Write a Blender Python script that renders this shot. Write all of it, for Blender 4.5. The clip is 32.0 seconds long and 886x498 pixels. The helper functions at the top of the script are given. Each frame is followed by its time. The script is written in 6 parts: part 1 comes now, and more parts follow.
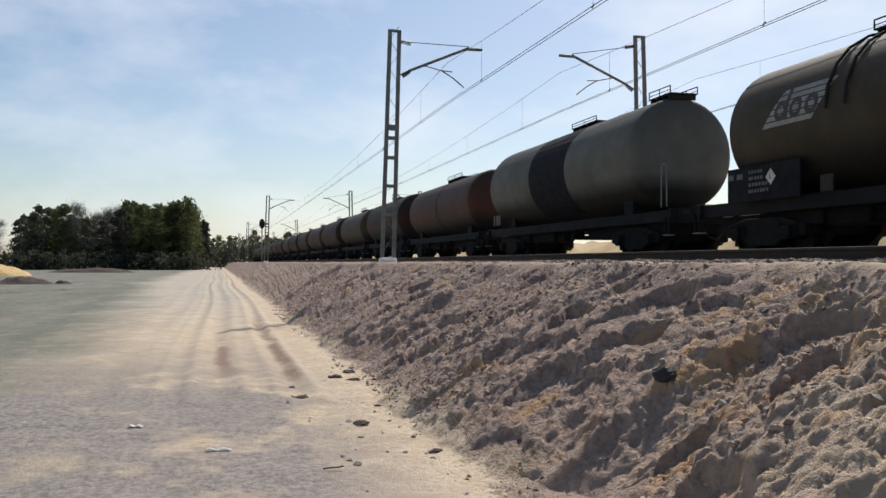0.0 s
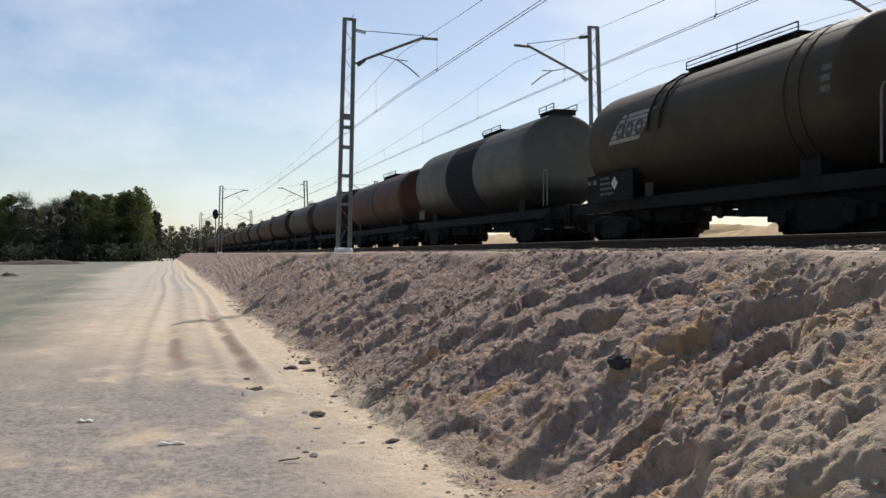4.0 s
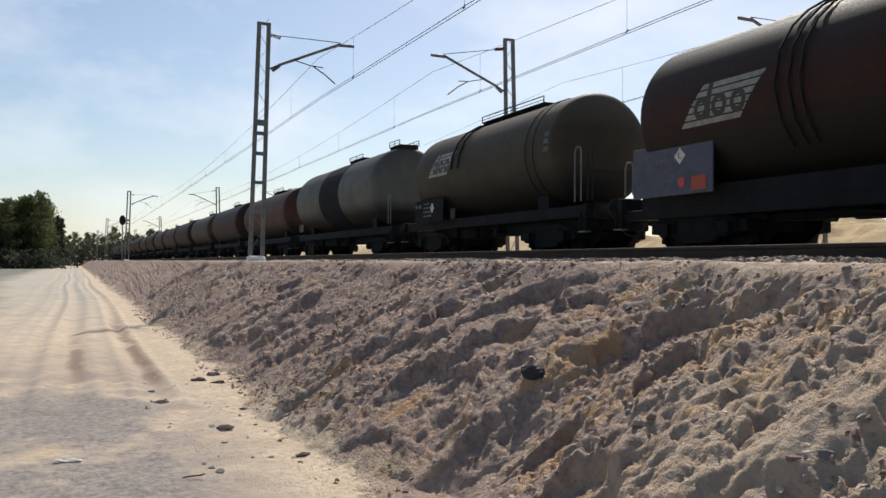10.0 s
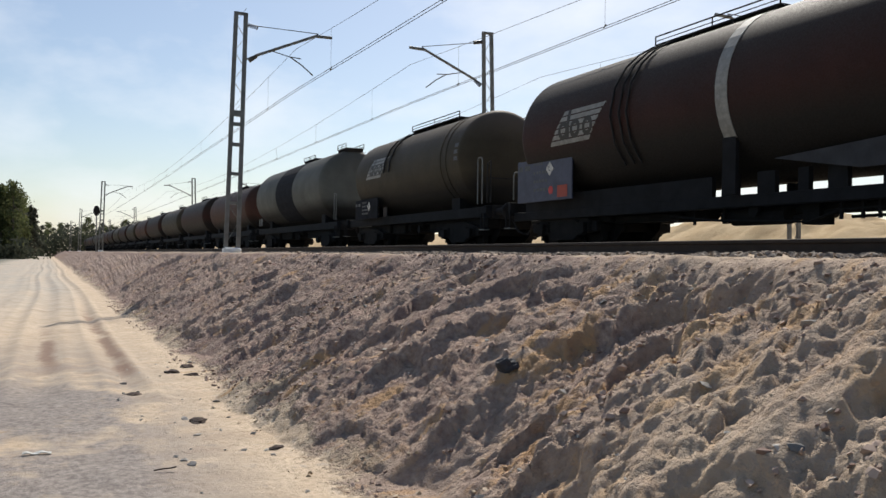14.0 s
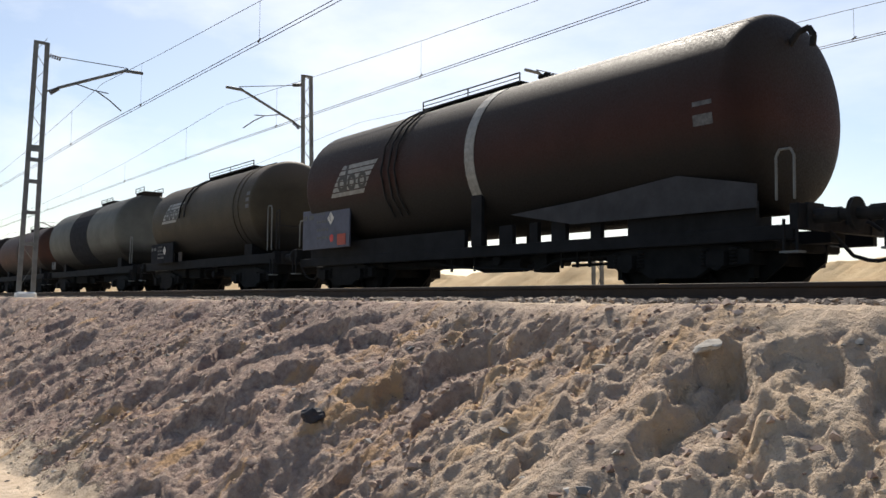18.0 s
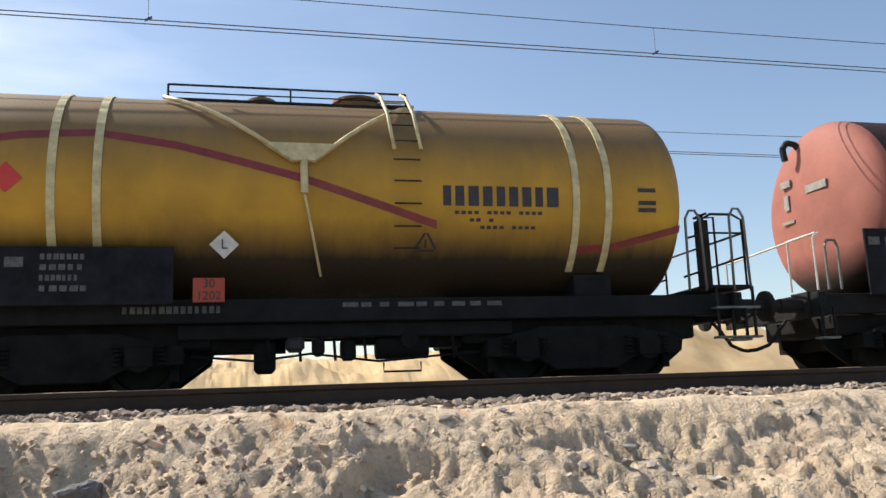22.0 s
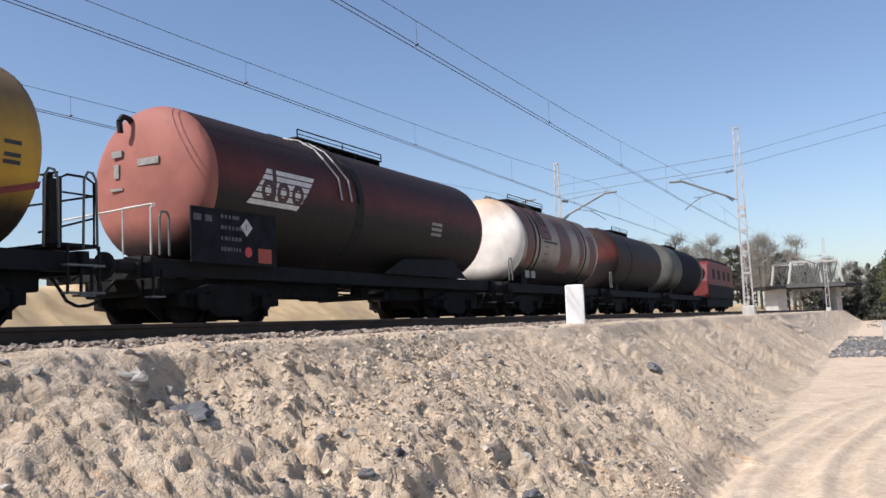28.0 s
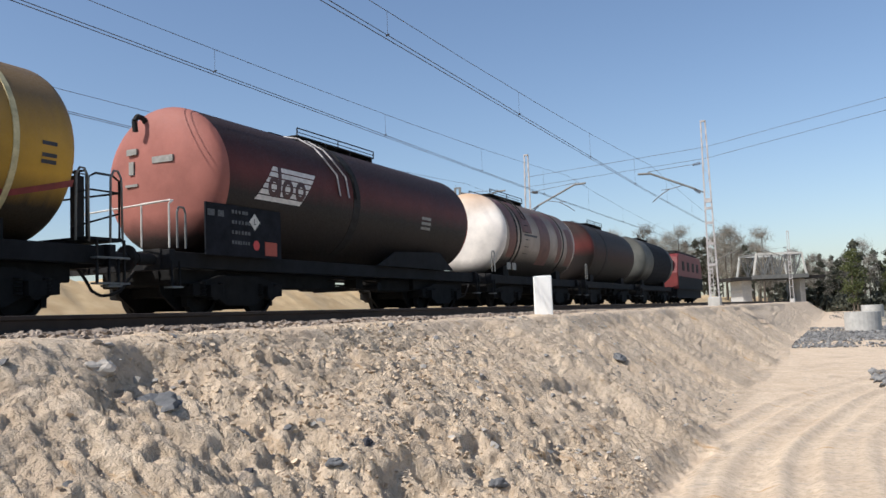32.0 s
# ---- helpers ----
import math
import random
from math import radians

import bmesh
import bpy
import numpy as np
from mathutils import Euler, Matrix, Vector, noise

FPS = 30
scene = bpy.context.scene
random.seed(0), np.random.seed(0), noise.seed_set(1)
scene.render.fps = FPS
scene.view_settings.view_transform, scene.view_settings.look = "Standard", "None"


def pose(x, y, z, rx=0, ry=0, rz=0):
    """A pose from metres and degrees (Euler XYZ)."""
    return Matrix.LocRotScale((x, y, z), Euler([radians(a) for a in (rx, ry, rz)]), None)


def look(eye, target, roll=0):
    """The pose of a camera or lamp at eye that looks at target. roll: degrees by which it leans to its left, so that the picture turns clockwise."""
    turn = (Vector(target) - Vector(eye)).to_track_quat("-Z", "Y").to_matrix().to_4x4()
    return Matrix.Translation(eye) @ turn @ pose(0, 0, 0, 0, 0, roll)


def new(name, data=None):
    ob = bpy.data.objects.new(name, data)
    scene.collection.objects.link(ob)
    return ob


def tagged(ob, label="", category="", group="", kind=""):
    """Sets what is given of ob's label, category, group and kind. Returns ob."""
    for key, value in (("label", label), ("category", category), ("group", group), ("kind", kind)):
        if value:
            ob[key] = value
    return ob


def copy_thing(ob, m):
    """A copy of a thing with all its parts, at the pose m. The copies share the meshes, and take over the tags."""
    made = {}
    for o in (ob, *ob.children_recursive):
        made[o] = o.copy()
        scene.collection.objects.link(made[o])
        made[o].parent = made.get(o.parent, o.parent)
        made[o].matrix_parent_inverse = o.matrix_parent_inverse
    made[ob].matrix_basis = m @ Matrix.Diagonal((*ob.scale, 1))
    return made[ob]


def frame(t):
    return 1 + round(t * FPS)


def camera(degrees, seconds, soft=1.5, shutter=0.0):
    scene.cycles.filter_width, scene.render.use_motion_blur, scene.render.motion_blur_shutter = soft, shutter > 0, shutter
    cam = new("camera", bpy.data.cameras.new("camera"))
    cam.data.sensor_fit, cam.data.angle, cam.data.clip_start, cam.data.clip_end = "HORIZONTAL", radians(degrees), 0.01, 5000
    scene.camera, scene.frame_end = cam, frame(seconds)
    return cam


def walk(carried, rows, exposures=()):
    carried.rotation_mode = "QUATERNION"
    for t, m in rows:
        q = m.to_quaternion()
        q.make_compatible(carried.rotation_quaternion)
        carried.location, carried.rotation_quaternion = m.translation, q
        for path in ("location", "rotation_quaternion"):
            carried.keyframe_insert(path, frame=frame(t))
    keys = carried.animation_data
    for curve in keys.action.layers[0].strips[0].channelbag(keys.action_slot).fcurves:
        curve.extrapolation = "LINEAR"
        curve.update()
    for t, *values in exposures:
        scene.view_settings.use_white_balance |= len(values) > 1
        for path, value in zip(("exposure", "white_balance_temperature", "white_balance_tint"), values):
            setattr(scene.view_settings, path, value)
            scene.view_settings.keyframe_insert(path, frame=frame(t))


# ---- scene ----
# The line runs along x, the train's track at y = D, rail top at z = 0.
D, SP, D3 = 7.9, 4.5, 18.0     # near track, spacing, third track
YE, ZT, YT, ZG = 5.0, -0.22, 2.15, -1.95   # crest and toe of the bank, low ground
YA, YB, YC = 5.7, 15.42, 22.3    # mast rows
DT = D + SP                     # the track of the train


def view(x, y, z, yaw, pitch, roll):
    return pose(x, y, z, 0, 0, yaw) @ pose(0, 0, 0, 90 + pitch) @ pose(0, 0, 0, 0, 0, roll)


LENS = 54.48
cam = camera(LENS, 32.0, soft=1.5)
PATH = (
    (0, 0.110, -0.120, -0.221, 75.298, 0.959, 0.256),
    (1, 0.112, -0.150, -0.225, 75.340, 0.731, 0.065),
    (2, 0.082, -0.133, -0.230, 74.538, 0.594, -0.182),
    (3, 0.087, -0.119, -0.227, 73.541, 0.238, -0.003),
    (6, 0.024, -0.093, -0.227, 69.726, 0.860, -0.156),
    (7, 0.010, -0.081, -0.223, 68.593, 0.741, 0.055),
    (8, -0.004, -0.069, -0.226, 67.995, 0.729, -0.299),
    (9, -0.004, -0.075, -0.225, 67.402, 0.846, 0.033),
    (10, -0.009, -0.067, -0.223, 66.764, 0.911, 0.323),
    (11, -0.006, -0.054, -0.224, 66.260, 0.764, 0.197),
    (12, -0.010, -0.045, -0.229, 65.812, 0.573, 0.135),
    (13, -0.036, -0.018, -0.231, 65.697, 0.485, 0.185),
    (14, -0.022, -0.043, -0.228, 65.261, 0.483, 0.728),
    (17, -0.001, -0.002, -0.225, 63.960, 0.537, 0.229),
    (17.5, 0.036, -0.002, -0.208, 59.726, 1.665, 0.552),
    (18, -0.007, 0.086, -0.195, 53.478, 3.468, 0.514),
    (18.5, 0.012, 0.094, -0.178, 46.214, 5.430, 0.313),
    (19, 0.037, 0.126, -0.168, 38.495, 7.252, 0.483),
    (19.5, 0.140, 0.135, -0.147, 30.336, 8.836, -0.027),
    (20, 0.285, 0.144, -0.139, 23.004, 10.033, -0.226),
    (20.5, 0.380, 0.085, -0.144, 16.045, 10.868, -0.590),
    (21, 0.292, 0.052, -0.159, 7.103, 11.164, -1.197),
    (21.5, 0.135, 0.096, -0.171, -2.914, 10.745, -1.777),
    (22, -0.018, 0.107, -0.162, -13.560, 9.974, -2.161),
    (22.5, -0.072, 0.200, -0.152, -22.811, 9.118, -2.655),
    (23, -0.033, 0.309, -0.156, -32.499, 7.971, -2.835),
    (23.5, -0.048, 0.373, -0.166, -42.378, 6.726, -3.171),
    (24, -0.116, 0.414, -0.149, -52.144, 5.243, -2.926),
    (24.5, -0.106, 0.386, -0.151, -59.455, 4.196, -2.993),
    (25, -0.092, 0.385, -0.155, -61.851, 3.337, -2.852),
    (25.5, -0.095, 0.383, -0.149, -62.641, 3.226, -2.632),
    (28, -0.111, 0.364, -0.141, -63.435, 5.100, -2.307),
    (29, -0.124, 0.350, -0.137, -63.971, 4.937, -2.316),
    (30, -0.146, 0.336, -0.139, -64.580, 4.716, -2.262),
    (31, -0.156, 0.324, -0.138, -65.098, 4.560, -2.196),
    (32, -0.161, 0.326, -0.133, -65.404, 4.358, -2.146),
)
walk(cam, [(r[0], view(*r[1:])) for r in PATH],
     exposures=((0, 0.04, 6450, 10), (13, 0.12, 6550, 10), (17, 0.14, 6600, 10), (18, 0.38, 6750, 11), (19.5, 0.22, 6550, 10), (20.5, 0.24, 6550, 10), (21.5, 0.54, 6650, 10), (23, 1.02, 7000, 10), (25, 0.74, 6400, 12), (28, 0.48, 6130, 15), (32, 0.38, 6150, 12)))
# how far the train stands from its place of rest, along x
TRAIN = (
    (0, 16.775), (1, 15.610), (2, 14.455), (3, 13.323), (6, 9.827), (7, 8.678),
    (8, 7.582), (9, 6.538), (10, 5.491), (11, 4.411), (12, 3.317), (13, 2.326),
    (14, 1.504), (17, -0.000), (17.5, -0.175), (18, -0.278), (18.5, -0.339), (19, -0.341),
    (19.5, -0.329), (20, -0.288), (20.5, -0.219), (21, 0.026), (21.5, 0.356), (22, 0.676),
    (22.5, 0.895), (23, 1.075), (23.5, 1.290), (24, 1.552), (24.5, 1.748), (25, 1.911),
    (25.5, 2.066), (28, 2.879), (29, 3.201), (30, 3.527), (31, 3.826), (32, 4.095),
)

# ---- light ----
SUN_EL, SUN_AZ = 46.0, 143.0     # azimuth from +x towards +y
world = bpy.data.worlds.new("sky")
scene.world = world
world.use_nodes = True
wn, wl = world.node_tree.nodes, world.node_tree.links
wn.clear()
sky = wn.new("ShaderNodeTexSky")
sky.sky_type = "NISHITA"
sky.sun_disc = False
sky.sun_elevation = radians(SUN_EL)
sky.sun_rotation = radians(90 - SUN_AZ)
sky.air_density, sky.dust_density, sky.ozone_density = 1.0, 0.9, 1.4
tc = wn.new("ShaderNodeTexCoord")
mp = wn.new("ShaderNodeMapping")
mp.inputs["Scale"].default_value = (1.2, 2.4, 5.0)
nz = wn.new("ShaderNodeTexNoise")
nz.inputs["Scale"].default_value, nz.inputs["Detail"].default_value, nz.inputs["Roughness"].default_value = 1.6, 6, 0.55
cr = wn.new("ShaderNodeValToRGB")
cr.color_ramp.elements[0].position, cr.color_ramp.elements[1].position = 0.46, 0.80
dot = wn.new("ShaderNodeVectorMath")
dot.operation = "DOT_PRODUCT"
dot.inputs[1].default_value = (-0.86, 0.35, 0.25)
rg = wn.new("ShaderNodeMapRange")
rg.inputs["From Min"].default_value, rg.inputs["From Max"].default_value = 0.2, 0.95
rg.inputs["To Min"].default_value, rg.inputs["To Max"].default_value = 0.0, 0.85
mu = wn.new("ShaderNodeMath")
mu.operation = "MULTIPLY"
mix = wn.new("ShaderNodeMixRGB")
mix.inputs["Color2"].default_value = (9.0, 9.4, 10.0, 1)
bg = wn.new("ShaderNodeBackground")
bg.inputs["Strength"].default_value = 0.10
out = wn.new("ShaderNodeOutputWorld")
wl.new(tc.outputs["Generated"], mp.inputs["Vector"])
wl.new(mp.outputs["Vector"], nz.inputs["Vector"])
wl.new(nz.outputs["Fac"], cr.inputs["Fac"])
wl.new(tc.outputs["Generated"], dot.inputs[0])
wl.new(dot.outputs["Value"], rg.inputs["Value"])
wl.new(cr.outputs["Color"], mu.inputs[0])
wl.new(rg.outputs["Result"], mu.inputs[1])
wl.new(mu.outputs["Value"], mix.inputs["Fac"])
wl.new(sky.outputs["Color"], mix.inputs["Color1"])
wl.new(mix.outputs["Color"], bg.inputs["Color"])
wl.new(bg.outputs["Background"], out.inputs["Surface"])
sun_data = bpy.data.lights.new("sun", "SUN")
sun_data.energy, sun_data.angle, sun_data.color = 4.1, radians(0.55), (1.0, 0.95, 0.86)
sun = new("sun", sun_data)
SUN_DIR = Vector((math.cos(radians(SUN_AZ)) * math.cos(radians(SUN_EL)), math.sin(radians(SUN_AZ)) * math.cos(radians(SUN_EL)), math.sin(radians(SUN_EL))))
sun.matrix_world = look(SUN_DIR * 50, (0, 0, 0))

# ---- materials ----
def material(name, rough=0.8, metal=0.0):
    m = bpy.data.materials.new(name)
    m.use_nodes = True
    b = m.node_tree.nodes["Principled BSDF"]
    b.inputs["Roughness"].default_value, b.inputs["Metallic"].default_value = rough, metal
    return m, m.node_tree.nodes, m.node_tree.links, b


def node(nodes, kind, **values):
    n = nodes.new(kind)
    for key, value in values.items():
        n.inputs[key.replace("_", " ")].default_value = value
    return n


def ramp(nodes, *stops):
    r = nodes.new("ShaderNodeValToRGB")
    e = r.color_ramp.elements
    while len(e) < len(stops):
        e.new(0.5)
    for el, (p, c) in zip(e, stops):
        el.position, el.color = p, (*c, 1)
    return r


def plain(name, colour, rough=0.7, metal=0.0, vary=0.25, scale=6.0, bump=0.15, rand=0.0, gloss=0.5):
    """A surface in one colour with blotches and fine grain."""
    m, n, l, b = material(name, rough, metal)
    b.inputs["Specular IOR Level"].default_value = gloss
    tcd = n.new("ShaderNodeTexCoord")
    big = node(n, "ShaderNodeTexNoise", Scale=scale, Detail=5, Roughness=0.65)
    fine = node(n, "ShaderNodeTexNoise", Scale=scale * 14, Detail=3, Roughness=0.6)
    l.new(tcd.outputs["Object"], big.inputs["Vector"])
    l.new(tcd.outputs["Object"], fine.inputs["Vector"])
    lo, hi = [c * (1 - vary) for c in colour], [min(1, c * (1 + vary)) for c in colour]
    r = ramp(n, (0.3, lo), (0.7, hi))
    l.new(big.outputs["Fac"], r.inputs["Fac"])
    col = r.outputs["Color"]
    if rand:
        oi = n.new("ShaderNodeObjectInfo")
        hs = n.new("ShaderNodeHueSaturation")
        mr = node(n, "ShaderNodeMapRange", To_Min=1 - rand, To_Max=1 + rand)
        l.new(oi.outputs["Random"], mr.inputs["Value"])
        l.new(mr.outputs["Result"], hs.inputs["Value"])
        l.new(col, hs.inputs["Color"])
        col = hs.outputs["Color"]
    l.new(col, b.inputs["Base Color"])
    bp = node(n, "ShaderNodeBump", Strength=bump, Distance=0.01)
    l.new(fine.outputs["Fac"], bp.inputs["Height"])
    l.new(bp.outputs["Normal"], b.inputs["Normal"])
    return m


def tank_paint(name, colour, grime_light, top=0.55, low=-1.05, amount=0.85, rough=0.42, gloss=0.28):
    """Old gloss paint: dust, grime and painted light or shade above, black oily bottom, drips and faded blotches.
    Height is taken from the tank's own axis.
    """
    m, n, l, b = material(name, rough)
    b.inputs["Specular IOR Level"].default_value = gloss
    tcd = n.new("ShaderNodeTexCoord")
    sep = n.new("ShaderNodeSeparateXYZ")
    l.new(tcd.outputs["Object"], sep.inputs["Vector"])
    stretch = n.new("ShaderNodeMapping")
    stretch.inputs["Scale"].default_value = (2.6, 0.5, 0.5)
    l.new(tcd.outputs["Object"], stretch.inputs["Vector"])
    drip = node(n, "ShaderNodeTexNoise", Scale=2.2, Detail=6, Roughness=0.7)
    l.new(stretch.outputs["Vector"], drip.inputs["Vector"])
    big = node(n, "ShaderNodeTexNoise", Scale=0.9, Detail=5, Roughness=0.6)
    l.new(tcd.outputs["Object"], big.inputs["Vector"])
    fine = node(n, "ShaderNodeTexNoise", Scale=30, Detail=4, Roughness=0.7)
    l.new(tcd.outputs["Object"], fine.inputs["Vector"])

    def shifted(amount_):
        a = node(n, "ShaderNodeMath")
        a.operation = "MULTIPLY_ADD"
        a.inputs[1].default_value = amount_
        l.new(drip.outputs["Fac"], a.inputs[0])
        l.new(sep.outputs["Z"], a.inputs[2])
        return a
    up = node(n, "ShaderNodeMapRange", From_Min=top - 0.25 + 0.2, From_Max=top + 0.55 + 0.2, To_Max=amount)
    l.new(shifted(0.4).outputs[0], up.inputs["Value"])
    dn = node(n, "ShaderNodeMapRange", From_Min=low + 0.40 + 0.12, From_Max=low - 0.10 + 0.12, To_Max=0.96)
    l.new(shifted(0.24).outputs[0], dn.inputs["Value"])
    base = ramp(n, (0.3, [c * 0.72 for c in colour]), (0.68, [min(1, c * 1.15) for c in colour]))
    l.new(big.outputs["Fac"], base.inputs["Fac"])
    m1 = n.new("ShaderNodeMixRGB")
    m1.inputs["Color2"].default_value = (*grime_light, 1)
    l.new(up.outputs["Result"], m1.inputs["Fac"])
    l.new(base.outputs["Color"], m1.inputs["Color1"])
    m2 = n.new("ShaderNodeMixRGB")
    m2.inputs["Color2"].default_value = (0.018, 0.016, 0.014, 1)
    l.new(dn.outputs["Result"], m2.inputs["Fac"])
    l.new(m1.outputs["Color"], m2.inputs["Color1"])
    l.new(m2.outputs["Color"], b.inputs["Base Color"])
    rr = node(n, "ShaderNodeMapRange", From_Min=0.3, From_Max=0.7, To_Min=rough - 0.08, To_Max=min(1, rough + 0.3))
    l.new(fine.outputs["Fac"], rr.inputs["Value"])
    l.new(rr.outputs["Result"], b.inputs["Roughness"])
    bp = node(n, "ShaderNodeBump", Strength=0.08, Distance=0.01)
    l.new(big.outputs["Fac"], bp.inputs["Height"])
    l.new(bp.outputs["Normal"], b.inputs["Normal"])
    return m


M_STEEL = plain("dark_steel", (0.022, 0.020, 0.019), 0.8, 0.0, 0.4, 5, 0.3, 0, 0.25)
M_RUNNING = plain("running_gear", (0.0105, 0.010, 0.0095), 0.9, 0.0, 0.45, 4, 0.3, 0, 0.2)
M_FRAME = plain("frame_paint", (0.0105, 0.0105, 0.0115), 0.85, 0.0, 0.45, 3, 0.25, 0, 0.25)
M_RUST = plain("rail_rust", (0.030, 0.021, 0.016), 0.8, 0.2, 0.35, 5, 0.3)
M_RAILTOP = plain("rail_steel", (0.35, 0.33, 0.30), 0.3, 1.0, 0.15, 5, 0.05)
M_MAST = plain("mast_steel", (0.16, 0.16, 0.15), 0.6, 0.3, 0.3, 3, 0.2)
M_GALV = plain("galvanised_steel", (0.40, 0.375, 0.36), 0.65, 0.2, 0.25, 4, 0.2)
M_PALE = plain("pale_steel", (0.55, 0.53, 0.48), 0.6, 0.0, 0.25, 4, 0.2)
M_WIRE = plain("wire", (0.10, 0.095, 0.09), 0.5, 0.5, 0.2, 2, 0.0)
M_INSUL = plain("insulator", (0.03, 0.02, 0.018), 0.3, 0.0, 0.2, 8, 0.0)
M_CONC = plain("concrete", (0.42, 0.41, 0.38), 0.9, 0.0, 0.18, 3, 0.4, 0.08)
M_WHITE = plain("white_paint", (0.82, 0.81, 0.77), 0.6, 0.0, 0.06, 4, 0.1)
M_PLATE = plain("grey_plate", (0.036, 0.035, 0.038), 0.7, 0.0, 0.35, 2.5, 0.15, 0, 0.3)
M_FRESH = plain("white_mark", (0.62, 0.58, 0.54), 0.6, 0.0, 0.2, 8, 0.05)
M_DECAL = plain("faded_white", (0.25, 0.24, 0.215), 0.6, 0.0, 0.3, 8, 0.05)
M_CREAM = plain("cream_paint", (0.52, 0.44, 0.24), 0.5, 0.0, 0.3, 6, 0.1)
M_INK = plain("dark_lettering", (0.03, 0.028, 0.035), 0.6, 0.0, 0.3, 10, 0.0)
M_INKY = plain("pale_lettering", (0.09, 0.09, 0.09), 0.7, 0.0, 0.5, 14, 0.0)
M_BOARD = plain("board_paint", (0.016, 0.017, 0.021), 0.85, 0.0, 0.4, 4, 0.1, 0, 0.1)
M_ORANGE = plain("orange_plate", (0.36, 0.058, 0.03), 0.6, 0.0, 0.12, 6, 0.05)
M_REDSIGN = plain("red_sign", (0.55, 0.04, 0.035), 0.5, 0.0, 0.12, 6, 0.05)
M_MAROON = plain("maroon_stripe", (0.20, 0.028, 0.030), 0.5, 0.0, 0.25, 5, 0.05)
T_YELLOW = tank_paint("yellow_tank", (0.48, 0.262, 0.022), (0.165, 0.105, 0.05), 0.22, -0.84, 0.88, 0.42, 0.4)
# red tank's dark top: grime, with the near side's shade painted in
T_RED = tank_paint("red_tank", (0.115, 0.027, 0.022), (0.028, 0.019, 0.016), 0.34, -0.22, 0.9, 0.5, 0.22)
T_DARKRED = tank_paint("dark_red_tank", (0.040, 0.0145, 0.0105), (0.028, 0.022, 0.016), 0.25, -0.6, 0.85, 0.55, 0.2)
# olive tank's lighter top: the sunlit upper rim put into its grime tone
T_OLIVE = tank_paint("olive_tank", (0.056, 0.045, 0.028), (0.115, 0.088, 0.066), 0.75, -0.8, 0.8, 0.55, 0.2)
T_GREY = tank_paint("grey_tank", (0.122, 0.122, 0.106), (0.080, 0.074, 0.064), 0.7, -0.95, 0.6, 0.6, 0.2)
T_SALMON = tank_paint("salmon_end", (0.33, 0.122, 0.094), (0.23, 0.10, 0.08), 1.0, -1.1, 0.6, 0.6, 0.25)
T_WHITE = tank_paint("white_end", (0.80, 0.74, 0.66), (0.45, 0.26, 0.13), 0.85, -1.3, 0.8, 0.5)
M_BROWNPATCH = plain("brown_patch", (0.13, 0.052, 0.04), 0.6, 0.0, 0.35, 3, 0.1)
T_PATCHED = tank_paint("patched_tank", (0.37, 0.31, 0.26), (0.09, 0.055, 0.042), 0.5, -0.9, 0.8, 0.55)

# ---- mesh helpers ----
def link(name, verts, faces, mat, parent=None, label="", smooth=False, bevel=0.0):
    me = bpy.data.meshes.new(name)
    me.from_pydata(verts, [], faces)
    if smooth:
        me.shade_smooth()
    me.materials.append(mat)
    ob = new(name, me)
    if parent is not None:
        ob.parent = parent
    if label:
        ob["label"] = label
    if bevel:
        mod = ob.modifiers.new("bevel", "BEVEL")
        mod.width, mod.segments, mod.limit_method = bevel, 1, "ANGLE"
    return ob


